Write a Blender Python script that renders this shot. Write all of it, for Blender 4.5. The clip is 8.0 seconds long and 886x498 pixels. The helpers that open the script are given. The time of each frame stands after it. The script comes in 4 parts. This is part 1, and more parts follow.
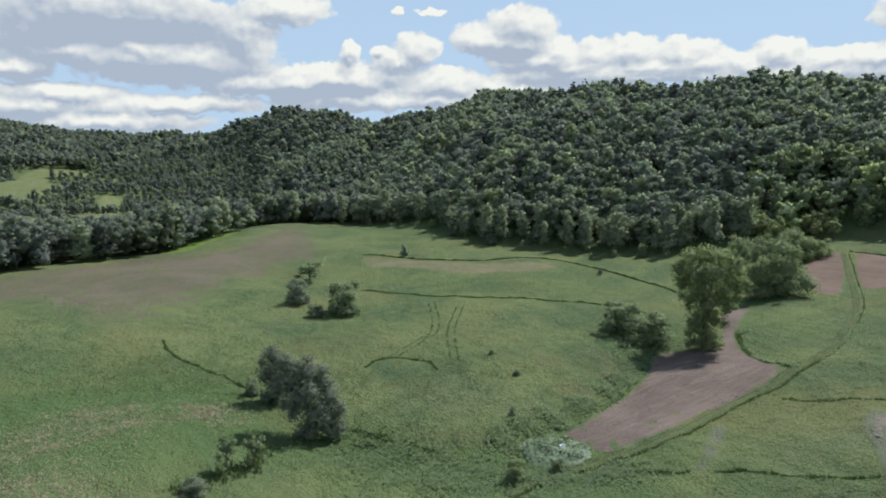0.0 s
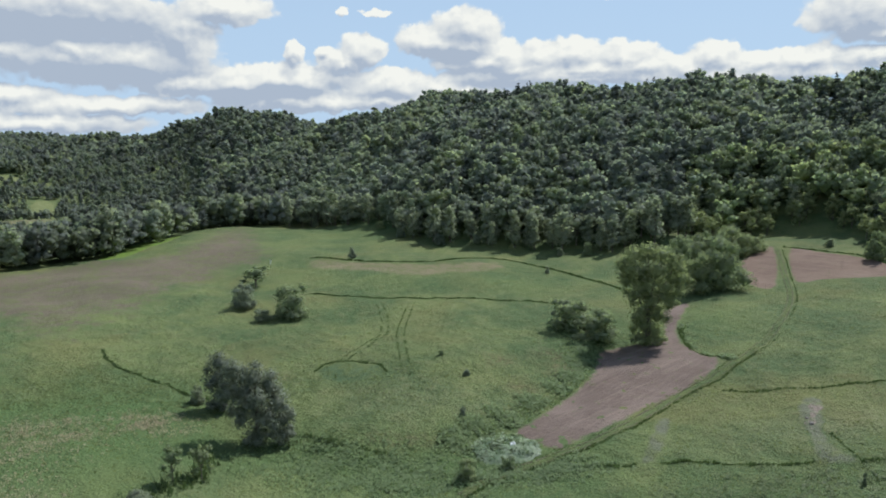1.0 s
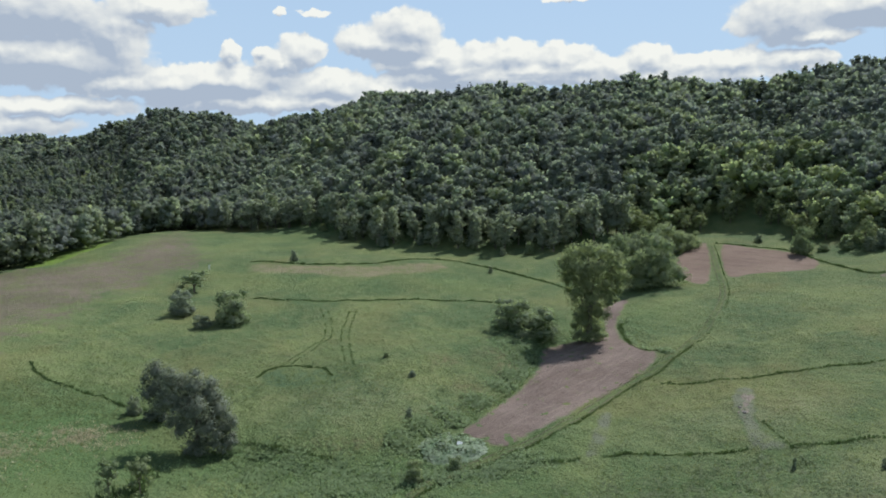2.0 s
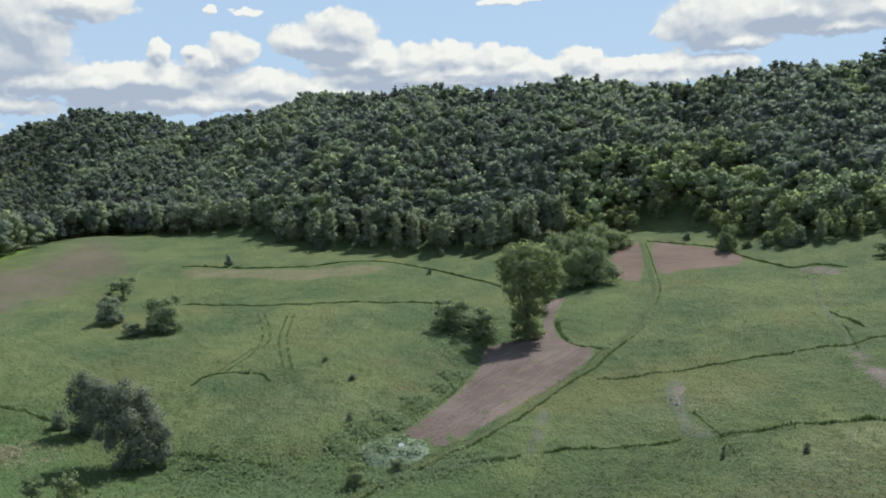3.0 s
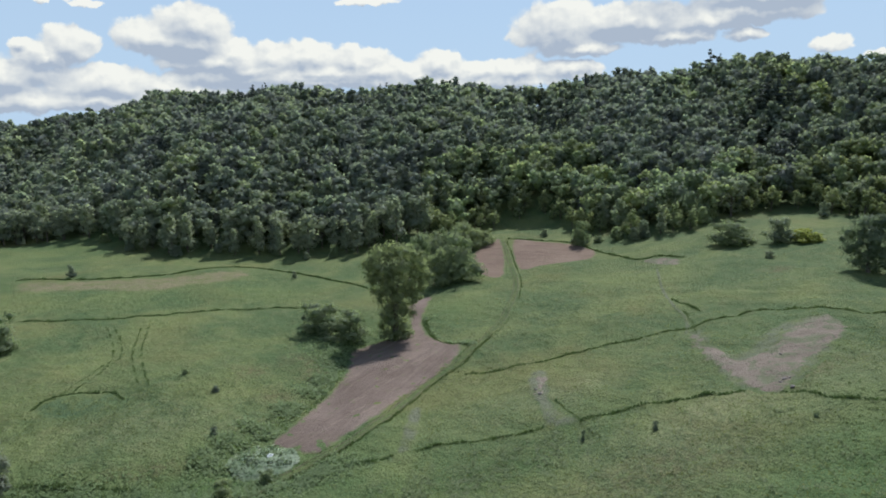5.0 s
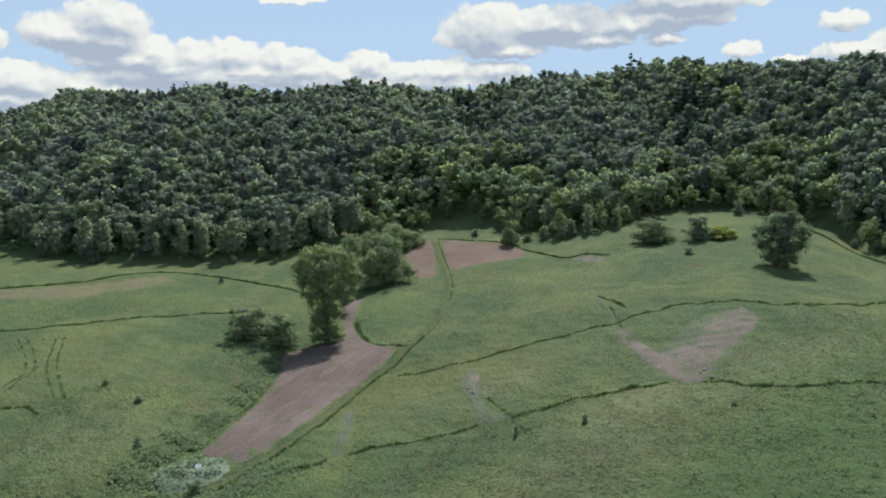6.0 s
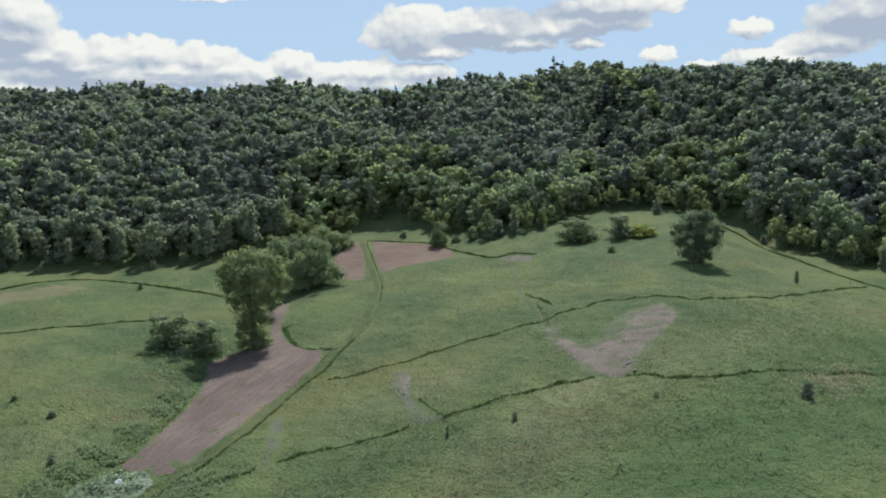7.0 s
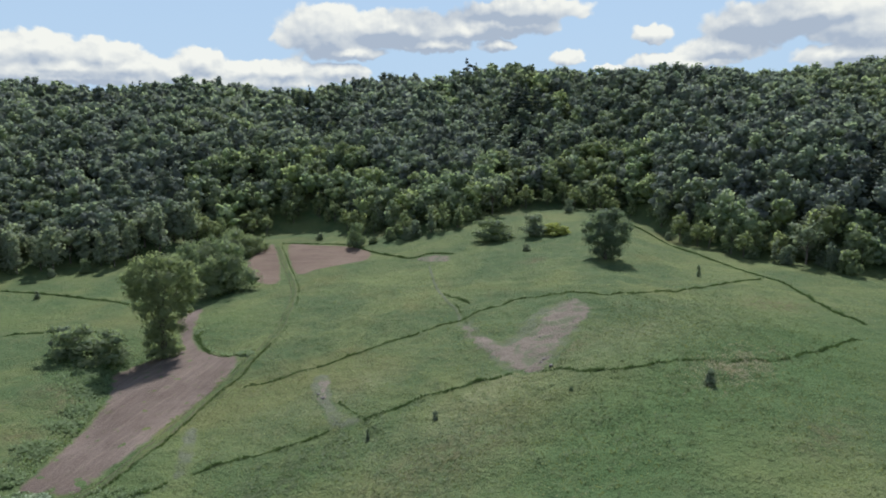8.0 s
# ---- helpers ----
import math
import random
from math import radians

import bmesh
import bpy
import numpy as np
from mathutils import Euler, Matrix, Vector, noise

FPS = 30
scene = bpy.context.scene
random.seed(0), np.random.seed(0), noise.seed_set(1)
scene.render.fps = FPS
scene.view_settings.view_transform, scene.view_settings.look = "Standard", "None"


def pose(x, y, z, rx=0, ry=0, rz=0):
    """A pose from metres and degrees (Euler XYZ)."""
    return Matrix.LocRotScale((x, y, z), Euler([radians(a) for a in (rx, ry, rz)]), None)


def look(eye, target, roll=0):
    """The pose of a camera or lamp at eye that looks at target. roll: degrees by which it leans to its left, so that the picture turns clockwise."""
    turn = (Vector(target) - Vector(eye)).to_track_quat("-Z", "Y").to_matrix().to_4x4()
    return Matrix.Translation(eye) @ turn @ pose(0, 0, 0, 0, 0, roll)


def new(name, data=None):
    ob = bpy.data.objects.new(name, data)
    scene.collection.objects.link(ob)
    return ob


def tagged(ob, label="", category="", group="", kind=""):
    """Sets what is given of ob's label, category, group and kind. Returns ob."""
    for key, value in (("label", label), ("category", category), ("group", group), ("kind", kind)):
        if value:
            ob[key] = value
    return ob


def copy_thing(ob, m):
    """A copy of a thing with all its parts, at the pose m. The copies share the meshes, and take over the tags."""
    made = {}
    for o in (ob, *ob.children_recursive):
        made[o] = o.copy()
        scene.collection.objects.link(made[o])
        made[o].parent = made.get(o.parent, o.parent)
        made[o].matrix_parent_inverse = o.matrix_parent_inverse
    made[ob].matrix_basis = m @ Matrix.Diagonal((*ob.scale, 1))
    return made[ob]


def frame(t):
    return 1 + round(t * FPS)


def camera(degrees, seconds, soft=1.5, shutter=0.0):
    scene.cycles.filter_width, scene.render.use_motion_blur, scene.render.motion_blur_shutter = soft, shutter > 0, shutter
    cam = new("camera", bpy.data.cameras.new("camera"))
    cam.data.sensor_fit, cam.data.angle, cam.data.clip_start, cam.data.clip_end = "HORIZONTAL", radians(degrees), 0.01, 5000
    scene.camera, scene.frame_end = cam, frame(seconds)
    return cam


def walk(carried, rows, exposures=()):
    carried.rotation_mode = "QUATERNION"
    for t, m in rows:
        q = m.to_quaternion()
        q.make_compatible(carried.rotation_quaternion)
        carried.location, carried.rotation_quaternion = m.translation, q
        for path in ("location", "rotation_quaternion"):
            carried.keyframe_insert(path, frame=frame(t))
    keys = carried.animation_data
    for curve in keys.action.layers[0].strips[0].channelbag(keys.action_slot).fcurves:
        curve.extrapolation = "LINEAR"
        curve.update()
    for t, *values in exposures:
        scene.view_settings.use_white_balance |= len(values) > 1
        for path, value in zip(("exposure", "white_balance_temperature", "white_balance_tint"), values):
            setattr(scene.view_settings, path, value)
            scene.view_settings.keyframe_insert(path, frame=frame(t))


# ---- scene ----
# ---- camera: hovers in one place and turns to its right ----
cam = camera(65.64, 8.0, soft=1.9)
ROWS = [  # seconds, bearing, pitch, lean
    (0.0, 0.0, -9.30, 0.30), (0.5, 2.05, -9.26, 0.40), (1.0, 4.39, -9.23, 0.49),
    (2.5, 11.69, -9.16, 0.68), (3.0, 14.36, -9.14, 0.67), (3.5, 17.18, -9.16, 0.70),
    (4.0, 19.98, -9.14, 0.69), (4.5, 22.79, -9.16, 0.64), (6.0, 31.41, -9.14, 0.52),
    (6.5, 34.41, -9.13, 0.50), (7.0, 37.39, -9.09, 0.45), (7.5, 40.70, -9.11, 0.42), (8.0, 44.32, -9.08, 0.37),
]
walk(cam, [(t, pose(0, 0, 46.0, 90 + p, l, -b)) for t, b, p, l in ROWS], exposures=[(0.0, 0.68, 5850, 14), (8.0, 0.68, 5850, 14)])

# ---- sky, clouds and sun ----
SUN_BEARING, SUN_HEIGHT = 50.0, 51.0
sun = new("sun", bpy.data.lights.new("sun", "SUN"))
sun.data.energy, sun.data.angle, sun.data.color = 3.6, radians(0.6), (1.0, 0.95, 0.86)
sb, sh = radians(SUN_BEARING), radians(SUN_HEIGHT)
sun.matrix_world = look((math.sin(sb) * math.cos(sh) * 900, math.cos(sb) * math.cos(sh) * 900, math.sin(sh) * 900), (0, 0, 0))

# cumulus heads: bearing, height, half width, half height, in degrees
HEADS_A = [(8.2, 5.9, 5.2, 1.2), (10.3, 5.3, 4.2, 0.9), (14.2, 4.7, 12.7, 1.0), (5.3, 3.4, 6.1, 0.8), (27.0, 4.4, 8.0, 0.9), (6.4, 8.4, 3.3, 1.9), (3.0, 7.7, 2.5, 1.4), (9.3, 6.6, 2.4, 1.2), (6.0, 7.0, 4.2, 1.3), (-2.0, 6.9, 2.0, 1.5), (-3.6, 6.0, 2.1, 0.9), (-7.4, 6.7, 0.9, 1.0), (-5.0, 6.7, 0.8, 0.6), (14.7, 6.3, 3.3, 1.5), (12.1, 6.3, 2.3, 1.5), (18.9, 6.2, 2.7, 1.3), (20.4, 5.3, 3.5, 1.0), (25.5, 5.9, 2.2, 1.4), (23.6, 5.1, 2.8, 1.0), (28.0, 5.0, 2.1, 0.8), (31.1, 5.4, 2.1, 0.9), (16.3, 5.2, 9.0, 1.0), (4.0, 4.1, 2.6, 0.8), (0.1, 4.2, 5.2, 1.6), (-8.4, 4.5, 6.1, 1.6)]
HEADS_B = [(-11.9, 4.1, 3.3, 1.5), (-0.9, 2.9, 4.2, 0.9), (-6.6, 2.9, 8.0, 1.0), (-15.7, 7.4, 2.7, 2.3), (-23.4, 6.5, 2.0, 1.1), (-27.5, 6.1, 3.1, 1.3), (-21.1, 5.6, 8.5, 2.0), (-24.7, 8.7, 11.3, 2.1), (-12.4, 9.7, 4.0, 1.3), (-29.1, 7.6, 5.7, 2.6), (-31.1, 4.8, 2.8, 1.0), (-28.8, 3.2, 5.2, 0.9), (-30.9, 2.3, 4.2, 1.1), (-21.3, 2.5, 8.0, 0.9), (-25.3, 1.2, 8.0, 0.8), (-3.5, 9.8, 0.4, 0.5), (-0.9, 9.7, 1.4, 0.4), (-15.8, 4.1, 4.2, 1.0)]
# last two stand unseen above the view, added to grey the clouds below
HEADS_C = [(35.3, 8.4, 4.3, 2.3), (40.6, 8.5, 6.6, 1.7), (36.9, 6.9, 3.3, 0.6), (46.0, 8.5, 4.2, 1.0), (31.9, 5.4, 2.7, 1.0), (28.6, 5.3, 2.8, 0.9), (35.8, 5.3, 2.9, 0.8), (19.8, 10.7, 2.8, 0.4), (48.8, 7.3, 1.7, 0.5), (35.5, 8.1, 4.0, 2.2), (43.8, 7.4, 3.1, 0.6), (47.2, 8.7, 7.1, 1.0), (50.6, 9.9, 6.1, 1.1), (60.8, 7.9, 1.5, 0.9), (54.1, 6.3, 1.4, 0.7), (57.5, 5.5, 1.4, 0.4), (61.5, 5.8, 2.7, 0.8), (64.0, 5.5, 3.3, 0.5), (66.0, 6.6, 3.6, 1.2), (68.3, 8.1, 4.2, 1.7), (72.1, 8.7, 7.1, 1.4), (75.3, 7.3, 3.8, 1.9), (74.1, 5.7, 4.2, 0.9), (-24.0, 13.6, 12.0, 2.2), (66.0, 13.5, 9.0, 2.4)]

UNDERSIDES = [(-25.8, 8.4, 12.3, 2.0), (-22.3, 4.6, 9.0, 1.2), (-29.1, 4.2, 4.2, 0.8), (-9.7, 3.5, 6.1, 0.8), (5.5, 6.7, 2.8, 0.8), (46.3, 9.6, 8.0, 1.7), (68.3, 8.6, 4.2, 2.1), (39.1, 8.2, 3.3, 0.7)]  # grey bellies of the deeper clouds


class Net:
    """A short way to write node trees."""

    def __init__(self, tree):
        self.tree = tree

    def node(self, kind, ins=()):
        n = self.tree.nodes.new(kind)
        for k, v in (ins.items() if isinstance(ins, dict) else enumerate(ins)):
            if isinstance(v, bpy.types.NodeSocket):
                self.tree.links.new(v, n.inputs[k])
            elif v is not None:
                n.inputs[k].default_value = v
        return n

    def put(self, kind, ins=(), out=0):
        return self.node(kind, ins).outputs[out]

    def vec(self, op, *ins, out=0):
        n = self.node("ShaderNodeVectorMath")
        n.operation = op
        for i, v in enumerate(ins):
            if isinstance(v, bpy.types.NodeSocket):
                self.tree.links.new(v, n.inputs[i])
            else:
                n.inputs[i].default_value = v
        return n.outputs[out]

    def math(self, op, a, b=0.0, clamp=False, c=None):
        n = self.node("ShaderNodeMath")
        n.operation, n.use_clamp = op, clamp
        for i, v in enumerate((a, b) if c is None else (a, b, c)):
            if isinstance(v, bpy.types.NodeSocket):
                self.tree.links.new(v, n.inputs[i])
            else:
                n.inputs[i].default_value = v
        return n.outputs[0]

    def span(self, v, a, b, c=0.0, d=1.0):
        n = self.node("ShaderNodeMapRange", (v, a, b, c, d))
        n.interpolation_type = "SMOOTHSTEP"
        return n.outputs[0]

    def noise(self, vec, scale, detail=3.0, rough=0.5, warp=0.0):
        return self.put("ShaderNodeTexNoise", {"Vector": vec, "Scale": scale, "Detail": detail, "Roughness": rough, "Distortion": warp}, 0)

    def blend(self, f, a, b):
        n = self.tree.nodes.new("ShaderNodeMix")
        n.data_type = "RGBA"
        for i, v in ((0, f), (6, a), (7, b)):
            if isinstance(v, bpy.types.NodeSocket):
                self.tree.links.new(v, n.inputs[i])
            else:
                n.inputs[i].default_value = v if i == 0 else (*v, 1.0)
        return n.outputs[2]


def cloud_group():
    """How much cloud stands at a bearing and height (degrees, as x and y of the vector)."""
    tree = bpy.data.node_groups.new("cloud_cover", "ShaderNodeTree")
    tree.interface.new_socket("Place", in_out="INPUT", socket_type="NodeSocketVector")
    tree.interface.new_socket("Cover", in_out="OUTPUT", socket_type="NodeSocketFloat")
    n = Net(tree)
    place = n.put("NodeGroupInput")
    fray = n.put("ShaderNodeTexNoise", {"Vector": place, "Scale": 0.75, "Detail": 5.0, "Roughness": 0.55}, 1)
    fray = n.vec("SUBTRACT", fray, (0.5, 0.5, 0.5))
    at = n.vec("MULTIPLY_ADD", fray, (1.5, 1.3, 0.0), place)
    cover = None
    for b, h, w, t in HEADS_A + HEADS_B + HEADS_C:
        d = n.vec("MULTIPLY_ADD", at, (1 / w, 1 / t, 0), (-b / w, -h / t, 0))
        d = n.vec("MAXIMUM", d, n.vec("MULTIPLY", d, (-1.0, -1.1, 0.0)))
        d = n.vec("LENGTH", d, out=1)
        d = n.math("SUBTRACT", 1.08, d)
        cover = d if cover is None else n.math("SMOOTH_MAX", cover, d, c=0.25)
    for scale, much in ((0.7, 0.36), (1.7, 0.2)):
        puff = n.node("ShaderNodeTexVoronoi", {"Vector": n.vec("MULTIPLY", at, (1.0, 1.2, 1.0)), "Scale": scale})
        puff.feature = "SMOOTH_F1"
        cover = n.math("ADD", cover, n.math("MULTIPLY", n.math("SUBTRACT", 0.42, puff.outputs[0]), much))
    away = n.put("ShaderNodeTexNoise", {"Vector": place, "Scale": 0.06, "Detail": 6.0, "Roughness": 0.5}, 0)
    x, y, z = [n.put("ShaderNodeSeparateXYZ", (place,), i) for i in range(3)]
    side = n.span(n.math("ABSOLUTE", n.math("SUBTRACT", x, 22.0)), 56.0, 75.0)
    high = n.span(y, 11.0, 22.0)
    away = n.math("MULTIPLY", n.math("MAXIMUM", side, high), n.math("MULTIPLY", n.math("SUBTRACT", away, 0.44), 6.0))
    cover = n.math("ADD", n.math("MAXIMUM", cover, -0.6), away)
    o = tree.nodes.new("NodeGroupOutput")
    tree.links.new(cover, o.inputs[0])
    return tree


world = bpy.data.worlds.new("world")
scene.world = world
world.use_nodes = True
world.node_tree.nodes.clear()
n = Net(world.node_tree)
sky_node = n.node("ShaderNodeTexSky")
sky_node.sky_type, sky_node.sun_disc, sky_node.sun_elevation, sky_node.sun_rotation = "NISHITA", False, sh, sb
sky_node.air_density, sky_node.dust_density, sky_node.ozone_density = 1.0, 0.7, 2.0
sky = sky_node.outputs[0]
way = n.put("ShaderNodeTexCoord", (), 0)
x, y, z = [n.put("ShaderNodeSeparateXYZ", (way,), i) for i in range(3)]
bearing = n.math("MULTIPLY", n.math("ARCTAN2", x, y), 57.2958)
height = n.math("MULTIPLY", n.math("ARCSINE", z), 57.2958)
place = n.put("ShaderNodeCombineXYZ", (bearing, height, 0.0))
group = cloud_group()


def cover_at(dx, dy):
    g = world.node_tree.nodes.new("ShaderNodeGroup")
    g.node_tree = group
    world.node_tree.links.new(n.vec("ADD", place, (dx, dy, 0)), g.inputs[0])
    return g.outputs[0]


here, above, beyond = cover_at(0, 0), cover_at(0.2, 0.5), cover_at(0.5, 1.5)
alpha = n.span(here, 0.02, 0.24)
lit = n.math("MULTIPLY", n.math("SUBTRACT", here, above), 1.1)
shade = n.math("MULTIPLY", n.span(beyond, -0.1, 0.9), 0.46)
mottle = n.math("MULTIPLY", n.math("SUBTRACT", n.noise(n.vec("MULTIPLY", place, (0.5, 1.5, 1.0)), 0.5, 5.0, 0.55), 0.5), 0.7)
belly = 0.0
waver = n.vec("MULTIPLY_ADD", n.vec("SUBTRACT", n.put("ShaderNodeTexNoise", {"Vector": place, "Scale": 0.3, "Detail": 4.0}, 1), (0.5, 0.5, 0.5)), (5.0, 2.5, 0.0), place)
for b, h, w, t in UNDERSIDES:
    d = n.vec("LENGTH", n.vec("MULTIPLY_ADD", waver, (1 / w, 1 / t, 0), (-b / w, -h / t, 0)), out=1)
    belly = n.math("MAXIMUM", belly, n.span(d, 1.3, 0.3, 0.0, 0.58))
bright = n.math("ADD", n.math("SUBTRACT", n.math("SUBTRACT", n.math("ADD", lit, 0.68), shade), belly), mottle, True)
cloud = n.blend(bright, (0.27, 0.305, 0.33), (0.585, 0.57, 0.475))
tint = n.blend(n.span(height, 0.0, 14.0), (0.68, 0.75, 0.78), (0.44, 0.61, 0.75))
blue = n.vec("MULTIPLY", n.vec("MULTIPLY", sky, tint), (0.078, 0.078, 0.078))
pale = n.blend(n.span(height, 75.0, -8.0), (0, 0, 0), (0.32, 0.41, 0.47))
world.node_tree.links.new(blue, pale.node.inputs[6])
both = n.blend(alpha, (0, 0, 0), cloud)
lk = both.node
world.node_tree.links.new(pale, lk.inputs[6])
back = n.put("ShaderNodeBackground", (both, 1.0))
world.node_tree.links.new(back, world.node_tree.nodes.new("ShaderNodeOutputWorld").inputs[0])

# ---- materials ----
def material(name, build, rough=0.85, spec=0.2):
    """A node material: build(net, place) gives a colour and a height for the relief."""
    m = bpy.data.materials.new(name)
    m.use_nodes = True
    m.node_tree.nodes.clear()
    n = Net(m.node_tree)
    place = n.put("ShaderNodeTexCoord", (), 3)
    colour, relief, depth = build(n, place)
    ins = {"Base Color": colour if isinstance(colour, bpy.types.NodeSocket) else (*colour, 1), "Roughness": rough, "Specular IOR Level": spec}
    if relief is not None:
        ins["Normal"] = n.put("ShaderNodeBump", {"Strength": 1.0, "Distance": depth, "Height": relief})
    n.node("ShaderNodeOutputMaterial", (n.put("ShaderNodeBsdfPrincipled", ins),))
    return m


def leaf_material(name, low, high, glow=0.35, spread=0.25, middle=None):
    """Leaves: light falls on and through them. The hue differs from tree to tree and leaf to leaf."""
    m = bpy.data.materials.new(name)
    m.use_nodes = True
    m.node_tree.nodes.clear()
    n = Net(m.node_tree)
    tint = n.node("ShaderNodeAttribute")
    tint.attribute_name = "tint"
    own = n.put("ShaderNodeObjectInfo", (), 5)
    leaf = n.put("ShaderNodeNewGeometry", (), 8)
    f = n.math("ADD", tint.outputs[2], n.math("MULTIPLY", own, 0.35))
    f = n.math("ADD", f, n.math("MULTIPLY", n.math("SUBTRACT", leaf, 0.5), spread), True)
    colour = n.blend(n.span(f, 0.0, 0.5), low, middle) if middle else n.blend(f, low, high)
    if middle:
        colour = n.blend(n.span(f, 0.5, 1.0), colour, high)
    # brightness per tree: random, plus shade painted on the left-hand woods
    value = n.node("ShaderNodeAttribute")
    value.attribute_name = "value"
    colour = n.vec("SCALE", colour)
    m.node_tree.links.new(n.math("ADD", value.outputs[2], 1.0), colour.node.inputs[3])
    mottle = n.noise(n.put("ShaderNodeTexCoord", (), 3), 1.3, 3.0, 0.7)
    colour = n.vec("SCALE", colour)
    m.node_tree.links.new(n.span(mottle, 0.3, 0.7, 0.78, 1.22), colour.node.inputs[3])
    a = n.put("ShaderNodeBsdfDiffuse", (colour, 0.5))
    b = n.put("ShaderNodeBsdfTranslucent", (n.blend(0.5, (0.0, 0.0, 0.0), (1.0, 1.0, 1.0)),))
    bn = b.node
    warm = n.vec("MULTIPLY", colour, (1.02, 1.1, 0.8))
    m.node_tree.links.new(warm, bn.inputs[0])
    mix = n.put("ShaderNodeMixShader", (glow, a, b))
    shine = n.put("ShaderNodeBsdfGlossy", {"Color": (0.9, 0.95, 1.0, 1), "Roughness": 0.6})
    mix = n.put("ShaderNodeMixShader", (0.012, mix, shine))
    n.node("ShaderNodeOutputMaterial", (mix,))
    return m


def grass_build(low, high, dry, pale=0.0):
    def build(n, place):
        wide = n.noise(place, 0.045, 4.0, 0.6, 0.6)
        mid = n.noise(place, 0.35, 4.0, 0.6)
        fine = n.noise(place, 2.6, 3.0, 0.65)
        zone = n.node("ShaderNodeAttribute")
        zone.attribute_name = "dry"
        lush_shade = n.node("ShaderNodeAttribute")
        lush_shade.attribute_name = "lush_shade"
        c = n.blend(n.span(wide, 0.35, 0.68), low, high)
        c = n.blend(n.math("MULTIPLY", n.span(mid, 0.42, 0.72), 0.4), c, dry)
        streak = n.noise(n.vec("MULTIPLY", place, (1.0, 0.45, 1.0)), 0.12, 5.0, 0.65, 1.5)
        c = n.blend(n.span(streak, 0.48, 0.7, 0.0, 0.85), c, n.vec("MULTIPLY", c, (0.80, 0.86, 0.82)))
        clump = n.noise(place, 1.1, 4.0, 0.7)
        c = n.blend(n.span(clump, 0.52, 0.66, 0.0, 0.42), c, n.vec("MULTIPLY", c, (0.6, 0.68, 0.7)))
        spots = n.span(n.noise(place, 0.9, 4.0, 0.7), 0.5, 0.72)
        c = n.blend(n.math("MULTIPLY", zone.outputs[2], n.math("ADD", n.math("MULTIPLY", spots, 0.6), 0.35), True), c, (0.33, 0.30, 0.17))
        brown = n.node("ShaderNodeAttribute")
        brown.attribute_name = "brown"
        scar = n.math("MULTIPLY", brown.outputs[2], n.span(n.noise(place, 0.6, 4.0, 0.7), 0.38, 0.6), True)
        olive = n.span(n.noise(place, 0.028, 4.0, 0.6, 1.0), 0.5, 0.68, 0.0, 0.42)
        c = n.blend(olive, c, (0.145, 0.135, 0.052))
        c = n.blend(scar, c, (0.125, 0.098, 0.055))
        # darker green for lush growth and for shade painted on the left
        c = n.blend(n.math("MULTIPLY", lush_shade.outputs[2], 0.8, True), c, (0.068, 0.118, 0.040))
        c = n.blend(n.math("MULTIPLY", n.span(fine, 0.35, 0.7), 0.3), c, n.vec("MULTIPLY", c, (0.55, 0.6, 0.6)))
        relief = n.math("ADD", n.math("MULTIPLY", fine, 0.5), n.math("ADD", n.math("MULTIPLY", mid, 1.0), n.math("MULTIPLY", clump, -0.9)))
        return c, relief, 0.65
    return build


def soil_build(low, high, furrow, turn):
    def build(n, place):
        way = n.node("ShaderNodeMapping", {"Vector": place, "Rotation": (0, 0, radians(turn))}).outputs[0]
        x = n.put("ShaderNodeSeparateXYZ", (way,), 0)
        bend = n.noise(place, 0.06, 2.0)
        rows = n.math("SINE", n.math("MULTIPLY", n.math("ADD", x, n.math("MULTIPLY", bend, 4.0)), furrow))
        drag = n.noise(n.vec("MULTIPLY", way, (1.0, 0.07, 1.0)), 0.7, 5.0, 0.65, 0.4)
        wide = n.noise(place, 0.07, 4.0, 0.6)
        clod = n.noise(place, 1.8, 5.0, 0.7)
        c = n.blend(n.span(wide, 0.35, 0.65), low, high)
        c = n.blend(n.span(drag, 0.5, 0.7, 0.0, 0.5), c, (0.225, 0.180, 0.145))
        c = n.blend(n.span(drag, 0.46, 0.3, 0.0, 0.5), c, n.vec("MULTIPLY", c, (0.7, 0.7, 0.7)))
        c = n.blend(n.math("MULTIPLY", n.span(rows, 0.2, 1.0), n.span(clod, 0.35, 0.6, 0.0, 0.12)), c, (0.25, 0.20, 0.15))
        c = n.blend(n.math("MULTIPLY", n.span(n.noise(place, 0.4, 5.0, 0.7), 0.58, 0.7), 0.55), c, (0.11, 0.115, 0.055))
        return c, n.math("ADD", n.math("MULTIPLY", rows, 0.06), clod), 0.3
    return build


def stubble_build(low, high, green=0.6, tone=(0.12, 0.145, 0.05)):
    def build(n, place):
        wide = n.noise(place, 0.03, 5.0, 0.6, 1.0)
        mid = n.noise(place, 0.3, 4.0, 0.65)
        fine = n.noise(place, 2.2, 3.0, 0.7)
        c = n.blend(n.span(wide, 0.35, 0.65), low, high)
        c = n.blend(n.math("MULTIPLY", n.span(mid, 0.45, 0.62), green), c, tone)
        c = n.blend(n.math("MULTIPLY", n.span(fine, 0.4, 0.7), 0.5), c, n.vec("MULTIPLY", c, (0.6, 0.6, 0.6)))
        return c, n.math("ADD", fine, n.math("MULTIPLY", mid, 0.8)), 0.45
    return build


def bark_build(n, place):
    g = n.noise(n.vec("MULTIPLY", place, (3.0, 3.0, 0.6)), 2.0, 4.0, 0.6)
